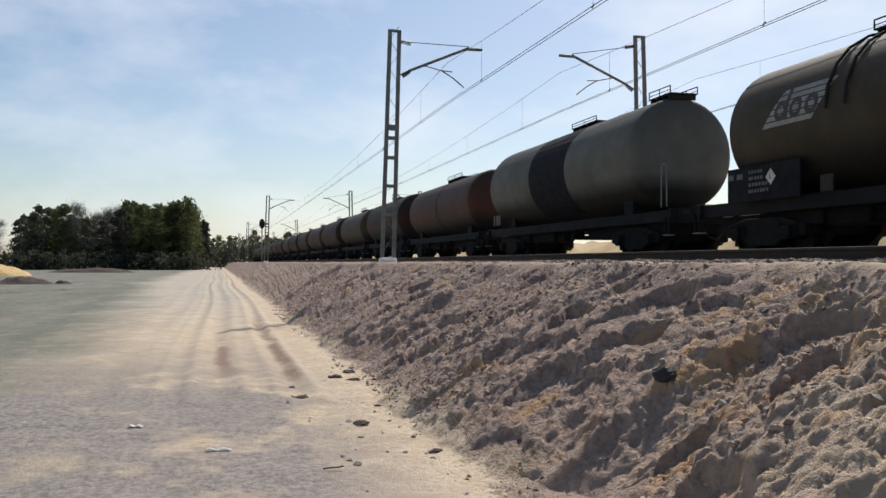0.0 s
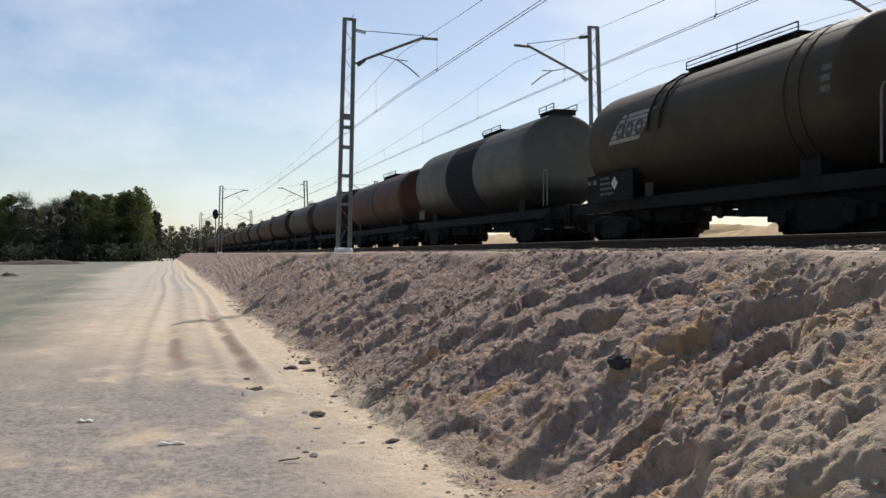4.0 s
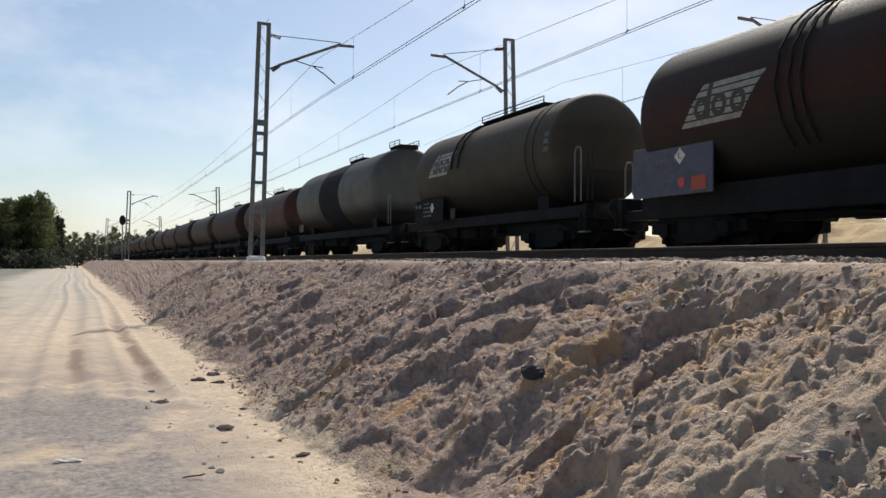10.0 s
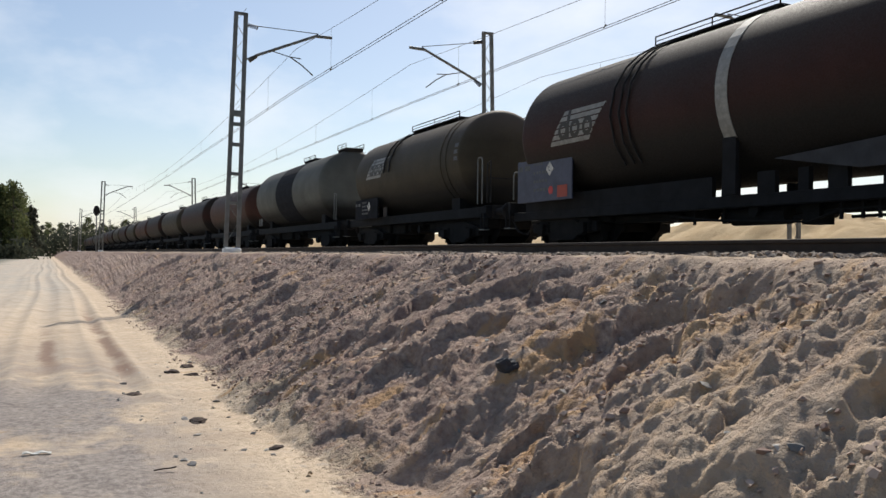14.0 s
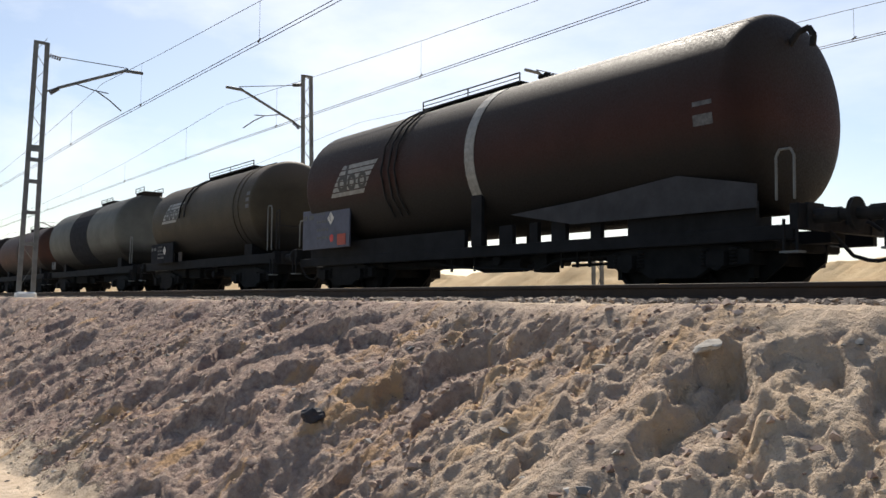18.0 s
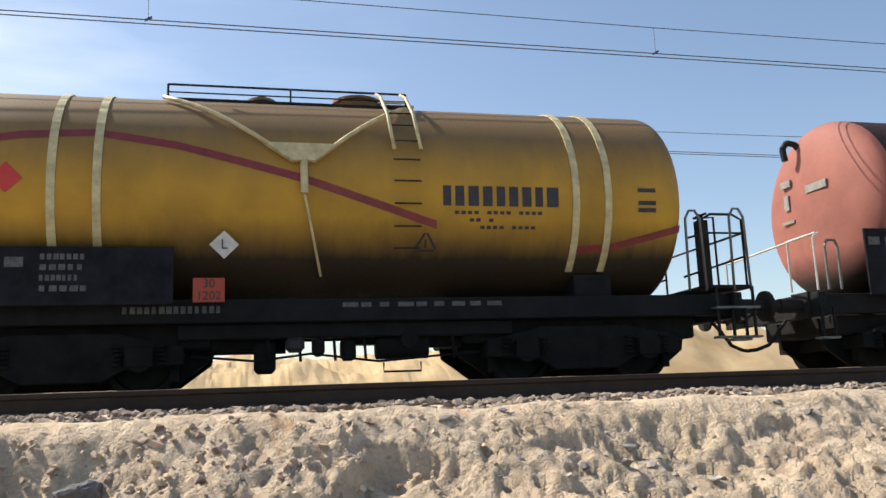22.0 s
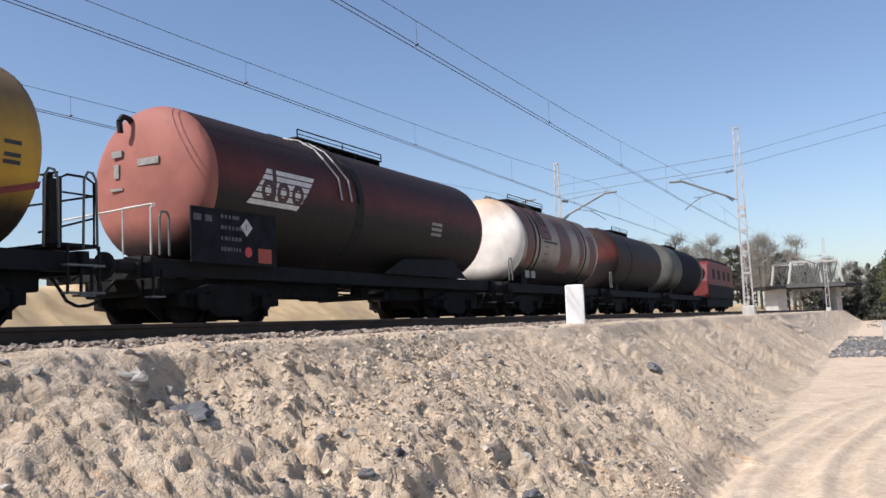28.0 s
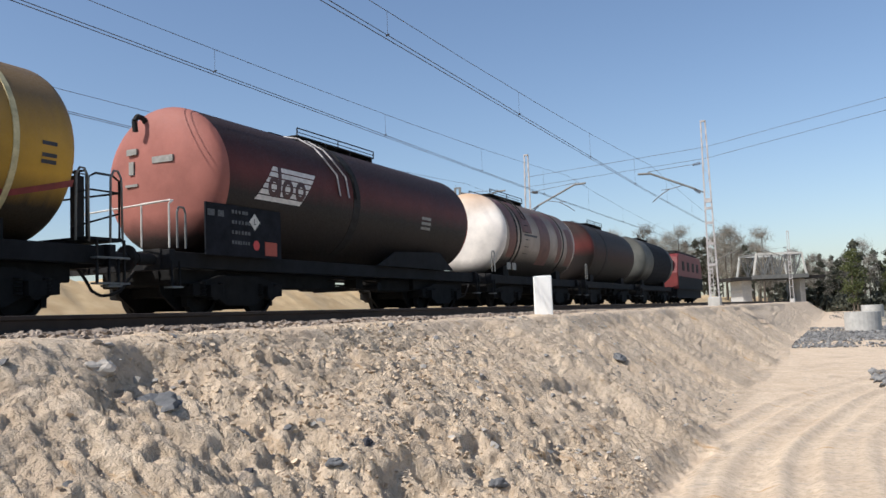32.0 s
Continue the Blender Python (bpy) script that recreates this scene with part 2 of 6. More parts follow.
class Geo:
    """Gathers the vertices and faces of one mesh."""

    def __init__(self):
        self.v, self.f = [], []

    def add(self, verts, faces):
        k = len(self.v)
        self.v += [tuple(p) for p in verts]
        self.f += [tuple(i + k for i in f) for f in faces]
        return self

    def box(self, x0, x1, y0, y1, z0, z1, m=None):
        vs = [Vector(p) for p in ((x0, y0, z0), (x1, y0, z0), (x1, y1, z0), (x0, y1, z0), (x0, y0, z1), (x1, y0, z1), (x1, y1, z1), (x0, y1, z1))]
        if m is not None:
            vs = [m @ p for p in vs]
        return self.add(vs, [(0, 3, 2, 1), (4, 5, 6, 7), (0, 1, 5, 4), (1, 2, 6, 5), (2, 3, 7, 6), (3, 0, 4, 7)])

    def rod(self, a, b, r, n=8, r2=None):
        a, b = Vector(a), Vector(b)
        q = (b - a).to_track_quat("Z", "Y")
        vs, r2 = [], r if r2 is None else r2
        for p, rr in ((a, r), (b, r2)):
            for i in range(n):
                t = 2 * math.pi * i / n
                vs.append(p + q @ Vector((rr * math.cos(t), rr * math.sin(t), 0)))
        fs = [(i, (i + 1) % n, n + (i + 1) % n, n + i) for i in range(n)]
        return self.add(vs, fs + [tuple(range(n))[::-1], tuple(range(n, 2 * n))])

    def beam(self, a, b, w, h=None):
        """A square bar between two points."""
        a, b, h = Vector(a), Vector(b), h or w
        q = (b - a).to_track_quat("Z", "Y")
        m = Matrix.Translation(a) @ q.to_matrix().to_4x4()
        return self.box(-w / 2, w / 2, -h / 2, h / 2, 0, (b - a).length, m)

    def path(self, pts, r, n=6):
        for a, b in zip(pts, pts[1:]):
            self.rod(a, b, r, n)
        return self

    def turn(self, profile, n=40, zc=0.0):
        """Turns (x, r) pairs about the x axis."""
        vs = []
        for x, r in profile:
            for i in range(n):
                t = 2 * math.pi * i / n
                vs.append((x, -r * math.cos(t), zc + r * math.sin(t)))
        fs = []
        for k in range(len(profile) - 1):
            for i in range(n):
                j = (i + 1) % n
                fs.append((k * n + i, (k + 1) * n + i, (k + 1) * n + j, k * n + j))
        return self.add(vs, fs)

    def make(self, name, mat, parent=None, label="", smooth=False, bevel=0.0):
        return link(name, self.v, self.f, mat, parent, label, smooth, bevel)


def thing(name, label, category, group="", kind=""):
    return tagged(new(name), label, category, group, kind)


def fbm(x, y, octaves=5, seed=0, gain=0.5):
    """Smooth value noise on arrays, about -1 to 1."""
    total, amp = np.zeros(np.broadcast(x, y).shape), 1.0
    for o in range(octaves):
        fx, fy = x * 2 ** o + 17.3 * o + seed * 7.1, y * 2 ** o - 9.7 * o + seed * 3.3
        ix, iy = np.floor(fx), np.floor(fy)
        u, v = fx - ix, fy - iy
        u, v = u * u * (3 - 2 * u), v * v * (3 - 2 * v)

        def h(a, b):
            s = np.sin(a * 127.1 + b * 311.7 + seed * 13.7 + o * 5.1) * 43758.5453
            return (s - np.floor(s)) * 2 - 1
        total += amp * ((h(ix, iy) * (1 - u) + h(ix + 1, iy) * u) * (1 - v) + (h(ix, iy + 1) * (1 - u) + h(ix + 1, iy + 1) * u) * v)
        amp *= gain
    return total


def step(a, b, x):
    t = np.clip((x - a) / (b - a), 0, 1)
    return t * t * (3 - 2 * t)


def lumps(x, y, size, seed):
    """Rounded clods packed side by side, 0 to 1 high."""
    gx, gy = x / size, y / size
    ix, iy = np.floor(gx), np.floor(gy)
    top = np.zeros(np.broadcast(x, y).shape)
    for a in (-1, 0, 1):
        for b in (-1, 0, 1):
            cx, cy = ix + a, iy + b
            h1 = np.sin(cx * 127.1 + cy * 311.7 + seed) * 43758.5453
            h2 = np.sin(cx * 269.5 + cy * 183.3 + seed) * 28001.8384
            h3 = np.sin(cx * 71.7 + cy * 97.1 + seed) * 15731.743
            h1, h2, h3 = h1 - np.floor(h1), h2 - np.floor(h2), h3 - np.floor(h3)
            r = 0.35 + 0.55 * h3
            d2 = ((gx - cx - h1) ** 2 + (gy - cy - h2) ** 2) / (r * r)
            top = np.maximum(top, np.sqrt(np.clip(1 - d2, 0, 1)) * (0.4 + 0.6 * h3))
    return top


def scoops(x, y, size, seed, dense=0.5, lean=-0.45):
    """Slumped hollows, 0 to 1 deep, that end uphill in a sharp scarp."""
    k = math.hypot(lean, 1.0)
    p, q = (lean * x + y) / k / size, (x - lean * y) / k / (size * 0.8)
    ip, iq = np.floor(p), np.floor(q)
    deep = np.zeros(np.broadcast(x, y).shape)
    for a in (-1, 0, 1):
        for b in (-1, 0, 1):
            cp, cq = ip + a, iq + b
            h1 = np.sin(cp * 127.1 + cq * 311.7 + seed) * 43758.5453
            h2 = np.sin(cp * 269.5 + cq * 183.3 + seed) * 28001.8384
            h3 = np.sin(cp * 71.7 + cq * 97.1 + seed) * 15731.743
            h1, h2, h3 = h1 - np.floor(h1), h2 - np.floor(h2), h3 - np.floor(h3)
            r = np.where(h3 < dense, 0.25 + 0.6 * h1, 1e-6)
            dp, dq = (p - cp - h1) / r, (q - cq - h2) / (r * (0.7 + 0.6 * h2))
            inside = np.clip((1 - dp * dp - dq * dq) * 5, 0, 1)
            deep = np.maximum(deep, inside * np.clip(0.5 + 0.5 * dp, 0, 1) * r)
    return deep


def height(x, y):
    """The lie of the land: low ground, the bank, the track bed, sand heaps beyond."""
    low = ZG + 0.014 * fbm(x * 0.11 + y * 0.07, y * 0.13 - x * 0.06, 2, 3, 0.3) + 0.012 * step(-16, -10, x) * step(9.5, 6.5, x) * fbm(x * 1.7 + y, y * 1.7 - x, 5, 4, 0.65) + 0.012 * lumps(x, y, 0.16, 2.2) * step(-16, -10, x) * step(11, 8, x) * step(-0.1, 0.4, fbm(x * 0.6, y * 0.6, 2, 33))
    sway = 0.12 * np.sin(x * 0.13 + 0.6)
    ruts = np.zeros(np.broadcast(x, y).shape)
    for off, wd, dp in ((1.05, 0.15, 1.0), (0.0, 0.22, 0.9), (-0.6, 0.14, 0.5), (-1.6, 0.25, 0.5)):
        d = (y - off - sway) / wd
        ruts += dp * (-0.07 * np.exp(-d * d) + 0.03 * np.exp(-(np.abs(d) - 1.7) ** 2 * 3))
    low = low + ruts * step(-9.5, -13, x) * (0.8 + 0.3 * fbm(x * 0.11, y * 0.4, 1, 31))
    # tyre tracks that swing away from the foot of the bank
    for y0, wd, dp in ((2.02, 0.15, 1.0), (1.29, 0.17, 1.0), (0.80, 0.12, 0.7), (-0.1, 0.16, 0.8)):
        d = (y - y0 + 0.0145 * (x - 9.6) ** 2 + 0.05 * np.sin(x * 0.9 + y0)) / wd
        tread = 0.85 + 0.15 * np.sin(x * 16.0 + 5 * np.abs(d)) * step(13, 10, x)
        low = low + dp * step(6.5, 9.0, x) * step(26, 20, x) * (-0.045 * tread * np.exp(-d ** 4) + 0.022 * np.exp(-(np.abs(d) - 1.7) ** 2 * 4))
    s = np.clip((y - YT - 0.35 * fbm(x * 0.45, y * 0 + 2.0, 4, 6) - 0.10 * fbm(x * 2.6, y * 0 + 5.0, 3, 8) - 0.25 * step(8, 22, x)) / (YE - YT - 0.25 * step(8, 22, x)), 0, 1)
    rise = (ZT - ZG) * (s + 0.06 * np.sin(s * math.pi) - 0.22 * step(6, 16, x) * s * (1 - s) * (1.2 - s) * 2)
    rough = np.clip(s * 6, 0, 1) * np.clip((1.03 - s) * 6, 0, 1)
    wild = 0.12 + 0.88 * step(2.2, -2.6, x + 1.5 * fbm(x * 0.3, y * 0.3, 2, 40))
    slick = 0.8 * np.exp(-(((x + 3.25) / 0.30) ** 2 + ((y - 3.35) / 0.52) ** 2) ** 2)
    lean = 0.25 + 0.65 * step(-3, -9, x)
    k = np.hypot(lean, 1.0)
    along, across = (y - lean * (x + 6)) / k, (x + 6 + lean * y) / k
    wx, wy = 0.09 * fbm(x * 3.1, y * 3.1, 4, 45, 0.6), 0.09 * fbm(x * 3.1, y * 3.1, 4, 46, 0.6)
    streak = 1 - np.abs(fbm(across * 1.5 + wx * 2, along * 0.42 + wy, 5, 9, 0.5))
    crest = 1 - np.abs(fbm(across * 4.2 + wx * 4, along * 1.5 + wy * 2, 4, 21, 0.52))
    mid = lumps(across + wx, along * 0.8 + wy, 0.19, 7.7)
    small = lumps(x + wx, y + wy, 0.10, 1.9)
    crumb = lumps(x + 0.5 * wx, y + 0.5 * wy, 0.05, 5.3)
    gash = scoops(x + wx * 0.7, y + wy * 0.7, 0.62, 4.4, 0.5)
    nick = scoops(x + wx * 0.5, y + wy * 0.5, 0.25, 8.8, 0.55)
    chip = scoops(x + wx * 0.3, y + wy * 0.3, 0.13, 2.6, 0.5, -0.2)
    patch = step(-0.25, 0.25, fbm(x * 0.9, y * 0.9, 3, 47))
    loose = 1 - 0.9 * slick
    grain = fbm(x * 9, y * 9, 4, 10, 0.65)
    flake = scoops(x + wx * 0.2, y + wy * 0.2, 0.065, 6.1, 0.6, -0.3)
    ridge = 1 - np.abs(fbm(across * 9 + wx * 5, along * 6 + wy * 5, 4, 61, 0.65))
    tame = 1.35 - 0.45 * step(-6.0, -9.0, x) - 0.25 * step(-2.5, -0.5, x)
    rake = 0.45 + 0.55 * loose
    rill = 1 - np.abs(fbm(across * 2.6 + wx, along * 0.22 + wy, 4, 71, 0.55))
    bits = lumps(x + 0.8 * wx, y * 0.9 + 0.8 * wy, 0.075, 3.3) - lumps(x + wx, y + wy, 0.043, 9.1) * 0.6
    relief = tame * loose * (0.10 * (streak - 0.75) + 0.020 * (crest - 0.7) + 0.006 * mid + 0.008 * small * patch - 0.21 * gash - 0.05 * nick * (0.3 + 0.7 * patch))
    relief = relief + 0.055 * step(-7.0, -10.5, x) * (rill - 0.75)
    relief = relief + (0.3 + 0.7 * tame) * rake * (0.010 * crumb + 0.010 * grain - 0.040 * chip - 0.040 * flake + 0.009 * ridge + 0.009 * bits)
    pitted = step(0.0, 0.4, fbm(x * 0.55 + 8, y * 0.8, 3, 52))
    calm = 1 - 0.5 * step(6.5, 13.0, x)
    stony = step(0.0, 0.4, fbm(x * 1.1, y * 1.1, 2, 53))
    crust = 0.030 * (1 - np.abs(fbm(x * 1.1 + wx * 2, y * 1.5 + wy, 4, 50, 0.5))) + 0.005 * grain + 0.005 * crumb + 0.004 * ridge + 0.010 * small * stony
    crust = crust - 0.24 * gash * pitted - 0.10 * nick * (0.45 + 0.55 * pitted) - 0.10 * chip - 0.050 * flake + 0.014 * bits * stony
    bank = low + rise + rough * (wild * relief + (1 - wild) * crust * calm)
    bed = ZT - 0.03 * step(YE + 0.4, YE + 1.2, y) + 0.065 * step(D - 1.8, D - 1.4, y) + 0.02 * fbm(x * 2, y * 2, 4, 12) + 0.025 * small * step(YE + 1.0, YE, y)
    z = np.where(y < YE, bank, bed)
    blend = step(YE - 0.30, YE + 0.15, y)
    z = np.where((y > YE - 0.35) & (y < YE + 0.2), bank * (1 - blend) + bed * blend, z)
    heaps = step(23.0, 28.0, y) * (1.50 + 0.35 * step(6, 13, x) + 0.42 * fbm(x * 0.12, y * 0.1, 5, 15, 0.6) + 0.25 * fbm(x * 0.7, y * 0.5, 5, 16, 0.6))
    return z + heaps * (1 - 0.75 * step(42, 70, y))


def spread(stops):
    """Grid lines from (from, to, spacing) stretches."""
    out_ = []
    for a, b, d in stops:
        out_ += list(np.linspace(a, b, max(1, int(round((b - a) / d))), endpoint=False))
    return np.array(out_ + [stops[-1][1]])


def sheet(name, xs, ys, zfun, mat):
    X, Y = np.meshgrid(xs, ys, indexing="ij")
    Z = zfun(X, Y)
    n, m = X.shape
    me = bpy.data.meshes.new(name)
    co = np.stack([X, Y, Z], -1).reshape(-1, 3)
    i = np.arange((n - 1) * (m - 1))
    a = (i // (m - 1)) * m + i % (m - 1)
    quads = np.stack([a, a + m, a + m + 1, a + 1], 1)
    me.vertices.add(len(co))
    me.vertices.foreach_set("co", co.ravel())
    me.loops.add(len(quads) * 4)
    me.loops.foreach_set("vertex_index", quads.ravel())
    me.polygons.add(len(quads))
    me.polygons.foreach_set("loop_start", np.arange(len(quads)) * 4)
    me.update(calc_edges=True)
    me.shade_smooth()
    me.materials.append(mat)
    return new(name, me)

# ---- ground ----
def ground_material():
    """Sand, mauve topsoil tipped on the bank, thin dry grass on the field."""
    m, n, l, b = material("sandy_ground", 0.95)
    tcd = n.new("ShaderNodeTexCoord")
    sep = n.new("ShaderNodeSeparateXYZ")
    l.new(tcd.outputs["Object"], sep.inputs["Vector"])

    def noise_of(scale, detail=6, rough=0.6):
        t = node(n, "ShaderNodeTexNoise", Scale=scale, Detail=detail, Roughness=rough)
        l.new(tcd.outputs["Object"], t.inputs["Vector"])
        return t.outputs["Fac"]

    def mixed(fac, a, c):
        t = n.new("ShaderNodeMixRGB")
        l.new(fac, t.inputs["Fac"])
        for s, v in (("Color1", a), ("Color2", c)):
            if isinstance(v, tuple):
                t.inputs[s].default_value = (*v, 1)
            else:
                l.new(v, t.inputs[s])
        return t.outputs["Color"]

    def ranged(v, a, c, lo=0.0, hi=1.0):
        t = node(n, "ShaderNodeMapRange", From_Min=a, From_Max=c, To_Min=lo, To_Max=hi)
        l.new(v, t.inputs["Value"])
        return t.outputs["Result"]

    def calc(op, a, c):
        t = n.new("ShaderNodeMath")
        t.operation = op
        for k, v in enumerate((a, c)):
            if isinstance(v, (int, float)):
                t.inputs[k].default_value = v
            else:
                l.new(v, t.inputs[k])
        return t.outputs[0]

    big, mid, fine, grit = noise_of(0.35), noise_of(2.3), noise_of(14, 5, 0.7), noise_of(70, 3, 0.7)
    mp = n.new("ShaderNodeMapping")
    mp.vector_type = "POINT"
    mp.inputs["Rotation"].default_value = (0, 0, radians(-28))
    mp.inputs["Scale"].default_value = (2.6, 0.75, 1.0)
    l.new(tcd.outputs["Object"], mp.inputs["Vector"])
    run_ = node(n, "ShaderNodeTexNoise", Scale=1.5, Detail=7, Roughness=0.65)
    l.new(mp.outputs["Vector"], run_.inputs["Vector"])
    run = run_.outputs["Fac"]
    X, Y = sep.outputs["X"], sep.outputs["Y"]
    sand = mixed(ranged(mid, 0.3, 0.7), (0.53, 0.40, 0.275), (0.70, 0.56, 0.405))
    sand = mixed(ranged(fine, 0.46, 0.70, 0, 0.75), sand, (0.35, 0.255, 0.165))
    sand = mixed(ranged(noise_of(5.5, 4), 0.60, 0.70, 0, 0.6), sand, (0.38, 0.32, 0.27))
    ochre = mixed(ranged(run, 0.62, 0.72, 0, 0.9), sand, (0.46, 0.26, 0.10))
    soil = mixed(ranged(fine, 0.35, 0.68), (0.255, 0.170, 0.136), (0.54, 0.405, 0.310))
    soil = mixed(ranged(noise_of(1.1, 5), 0.52, 0.70, 0, 0.5), soil, (0.49, 0.375, 0.27))
    soil = mixed(ranged(calc("ADD", run, ranged(X, -9.0, -4.5, 0.0, 0.06)), 0.57, 0.66, 0, 0.9), soil, (0.56, 0.335, 0.16))
    dark = n.new("ShaderNodeMapping")
    dark.inputs["Rotation"].default_value = (0, 0, radians(-42))
    dark.inputs["Scale"].default_value = (3.2, 0.35, 1.0)
    l.new(tcd.outputs["Object"], dark.inputs["Vector"])
    vein = node(n, "ShaderNodeTexNoise", Scale=1.3, Detail=6, Roughness=0.62)
    l.new(dark.outputs["Vector"], vein.inputs["Vector"])
    soil = mixed(calc("MULTIPLY", ranged(vein.outputs["Fac"], 0.46, 0.60, 0, 0.6), ranged(X, -5.0, -11.0, 0.3, 1.0)), soil, (0.26, 0.165, 0.140))
    soil = mixed(ranged(noise_of(3.1, 5), 0.66, 0.76, 0, 0.8), soil, (0.30, 0.10, 0.075))
    # the tipped topsoil: on the bank, thinning out towards +x
    foot = calc("ADD", Y, calc("ADD", calc("MULTIPLY", mid, 1.5), calc("MULTIPLY", fine, 0.7)))
    onbank = calc("MULTIPLY", ranged(foot, YT + 1.0, YT + 1.22), ranged(Y, YE + 0.5, YE - 0.1))
    where = calc("ADD", calc("MULTIPLY", big, 9.0), X)
    left = ranged(where, 3.6, -2.0)
    col = mixed(calc("MULTIPLY", onbank, left), ochre, soil)
    # raw yellow sand of the heaps across the line
    col = mixed(ranged(Y, 21.0, 24.0), col, mixed(ranged(noise_of(0.9, 6), 0.35, 0.65), (0.45, 0.31, 0.155), (0.57, 0.42, 0.235)))
    # field: grey-green stubble beyond the lane
    mf = n.new("ShaderNodeMapping")
    mf.inputs["Scale"].default_value = (0.12, 0.55, 1.0)
    l.new(tcd.outputs["Object"], mf.inputs["Vector"])
    strips = node(n, "ShaderNodeTexNoise", Scale=1.0, Detail=6, Roughness=0.62)
    l.new(mf.outputs["Vector"], strips.inputs["Vector"])
    strip = strips.outputs["Fac"]
    gx = calc("ADD", calc("ADD", Y, ranged(X, -12.0, -75.0, 0.0, 3.2)), calc("MULTIPLY", noise_of(0.22, 5), 5.0))
    grassy = calc("MULTIPLY", ranged(gx, 1.5, -1.2), ranged(strip, 0.36, 0.58, 0.82, 1.0))
    # the far lane's haze, mixed into the sand as grey growing with distance
    far_haze = calc("MULTIPLY", ranged(X, -15.0, -40.0, 0.0, 0.75), ranged(Y, YT - 0.5, YT - 1.6))
    col = mixed(calc("MULTIPLY", far_haze, ranged(strip, 0.3, 0.6, 0.5, 1.0)), col, mixed(ranged(mid, 0.4, 0.6), (0.335, 0.31, 0.27), (0.44, 0.41, 0.365)))
    grass = mixed(ranged(fine, 0.35, 0.65), (0.098, 0.105, 0.078), (0.19, 0.19, 0.145))
    grass = mixed(ranged(mid, 0.52, 0.68, 0, 0.45), grass, (0.33, 0.285, 0.22))
    col = mixed(calc("MULTIPLY", grassy, ranged(Y, YT, YT - 2.0)), col, grass)
    lilac = calc("MULTIPLY", ranged(noise_of(0.8, 7, 0.68), 0.34, 0.49, 0.0, 0.9), ranged(Y, YT - 0.4, YT - 1.5))
    near = calc("MULTIPLY", ranged(X, -20.0, -11.0), ranged(X, 6.0, 2.0))
    col = mixed(calc("MULTIPLY", lilac, near), col, mixed(ranged(fine, 0.4, 0.62), (0.165, 0.145, 0.138), (0.35, 0.305, 0.275)))
    # damp brown wheel tracks
    for yc, wd, x0, x1 in ((1.03, 0.17, -29.0, -13.0), (0.0, 0.17, -22.0, -14.0)):
        band = ranged(calc("ABSOLUTE", calc("SUBTRACT", calc("ADD", Y, calc("ADD", calc("MULTIPLY", noise_of(0.6, 3), 0.4), calc("MULTIPLY", fine, 0.25))), yc + 0.325), 0.0), wd, wd * 0.3, 0.0, 0.75)
        span = calc("MULTIPLY", ranged(X, x0, x0 + 4), ranged(X, x1 + 0.8, x1 - 0.6))
        col = mixed(calc("MULTIPLY", calc("MULTIPLY", band, span), ranged(noise_of(0.45, 4), 0.36, 0.50)), col, (0.22, 0.125, 0.085))
    wet = calc("MULTIPLY", ranged(noise_of(0.55, 5), 0.57, 0.68), ranged(Y, YT + 0.1, YT - 0.9, 0.0, 0.5))
    col = mixed(calc("MULTIPLY", wet, ranged(Y, -0.9, -0.2)), col, (0.30, 0.215, 0.16))
    l.new(col, b.inputs["Base Color"])
    hgt = calc("ADD", calc("MULTIPLY", fine, 1.0), calc("ADD", calc("MULTIPLY", grit, 0.35), calc("MULTIPLY", noise_of(33, 4, 0.7), 0.6)))
    cell = node(n, "ShaderNodeTexVoronoi", Scale=17.0, Randomness=1.0)
    warp = node(n, "ShaderNodeTexNoise", Scale=9.0, Detail=3, Roughness=0.6)
    l.new(tcd.outputs["Object"], warp.inputs["Vector"])
    bent = n.new("ShaderNodeMixRGB")
    bent.blend_type = "ADD"
    bent.inputs["Fac"].default_value = 0.09
    l.new(tcd.outputs["Object"], bent.inputs["Color1"])
    l.new(warp.outputs["Color"], bent.inputs["Color2"])
    l.new(bent.outputs["Color"], cell.inputs["Vector"])
    crumbs = calc("MULTIPLY", calc("SUBTRACT", 1.0, cell.outputs["Distance"]), calc("MULTIPLY", onbank, ranged(X, 1.0, -3.0, 0.15, 0.45)))
    bp = node(n, "ShaderNodeBump", Strength=1.0, Distance=0.04)
    l.new(calc("ADD", calc("MULTIPLY", hgt, ranged(onbank, 0.0, 1.0, 0.5, 1.0)), crumbs), bp.inputs["Height"])
    l.new(bp.outputs["Normal"], b.inputs["Normal"])
    return m


M_GROUND = ground_material()
xs = spread([(-3000, -600, 200), (-600, -120, 12), (-120, -40, 1.2), (-40, -20, 0.13), (-20, -11, 0.055), (-11, -6, 0.034), (-6, 6, 0.018), (6, 10, 0.03), (10, 20, 0.08), (20, 45, 0.2), (45, 130, 1.5), (130, 600, 15), (600, 3000, 200)])
ys = spread([(-3000, -300, 150), (-300, -30, 9), (-30, -6, 0.7), (-6, -2, 0.16), (-2, YT - 0.4, 0.045), (YT - 0.4, YE + 0.3, 0.021), (YE + 0.3, YE + 0.6, 0.06), (YE + 0.6, D + 3, 0.2), (D + 3, 45, 0.5), (45, 120, 5), (120, 3000, 160)])
ground = sheet("ground", xs, ys, height, M_GROUND)
tagged(ground, "sandy ground with a raw tipped railway bank", "ground", kind="structure")


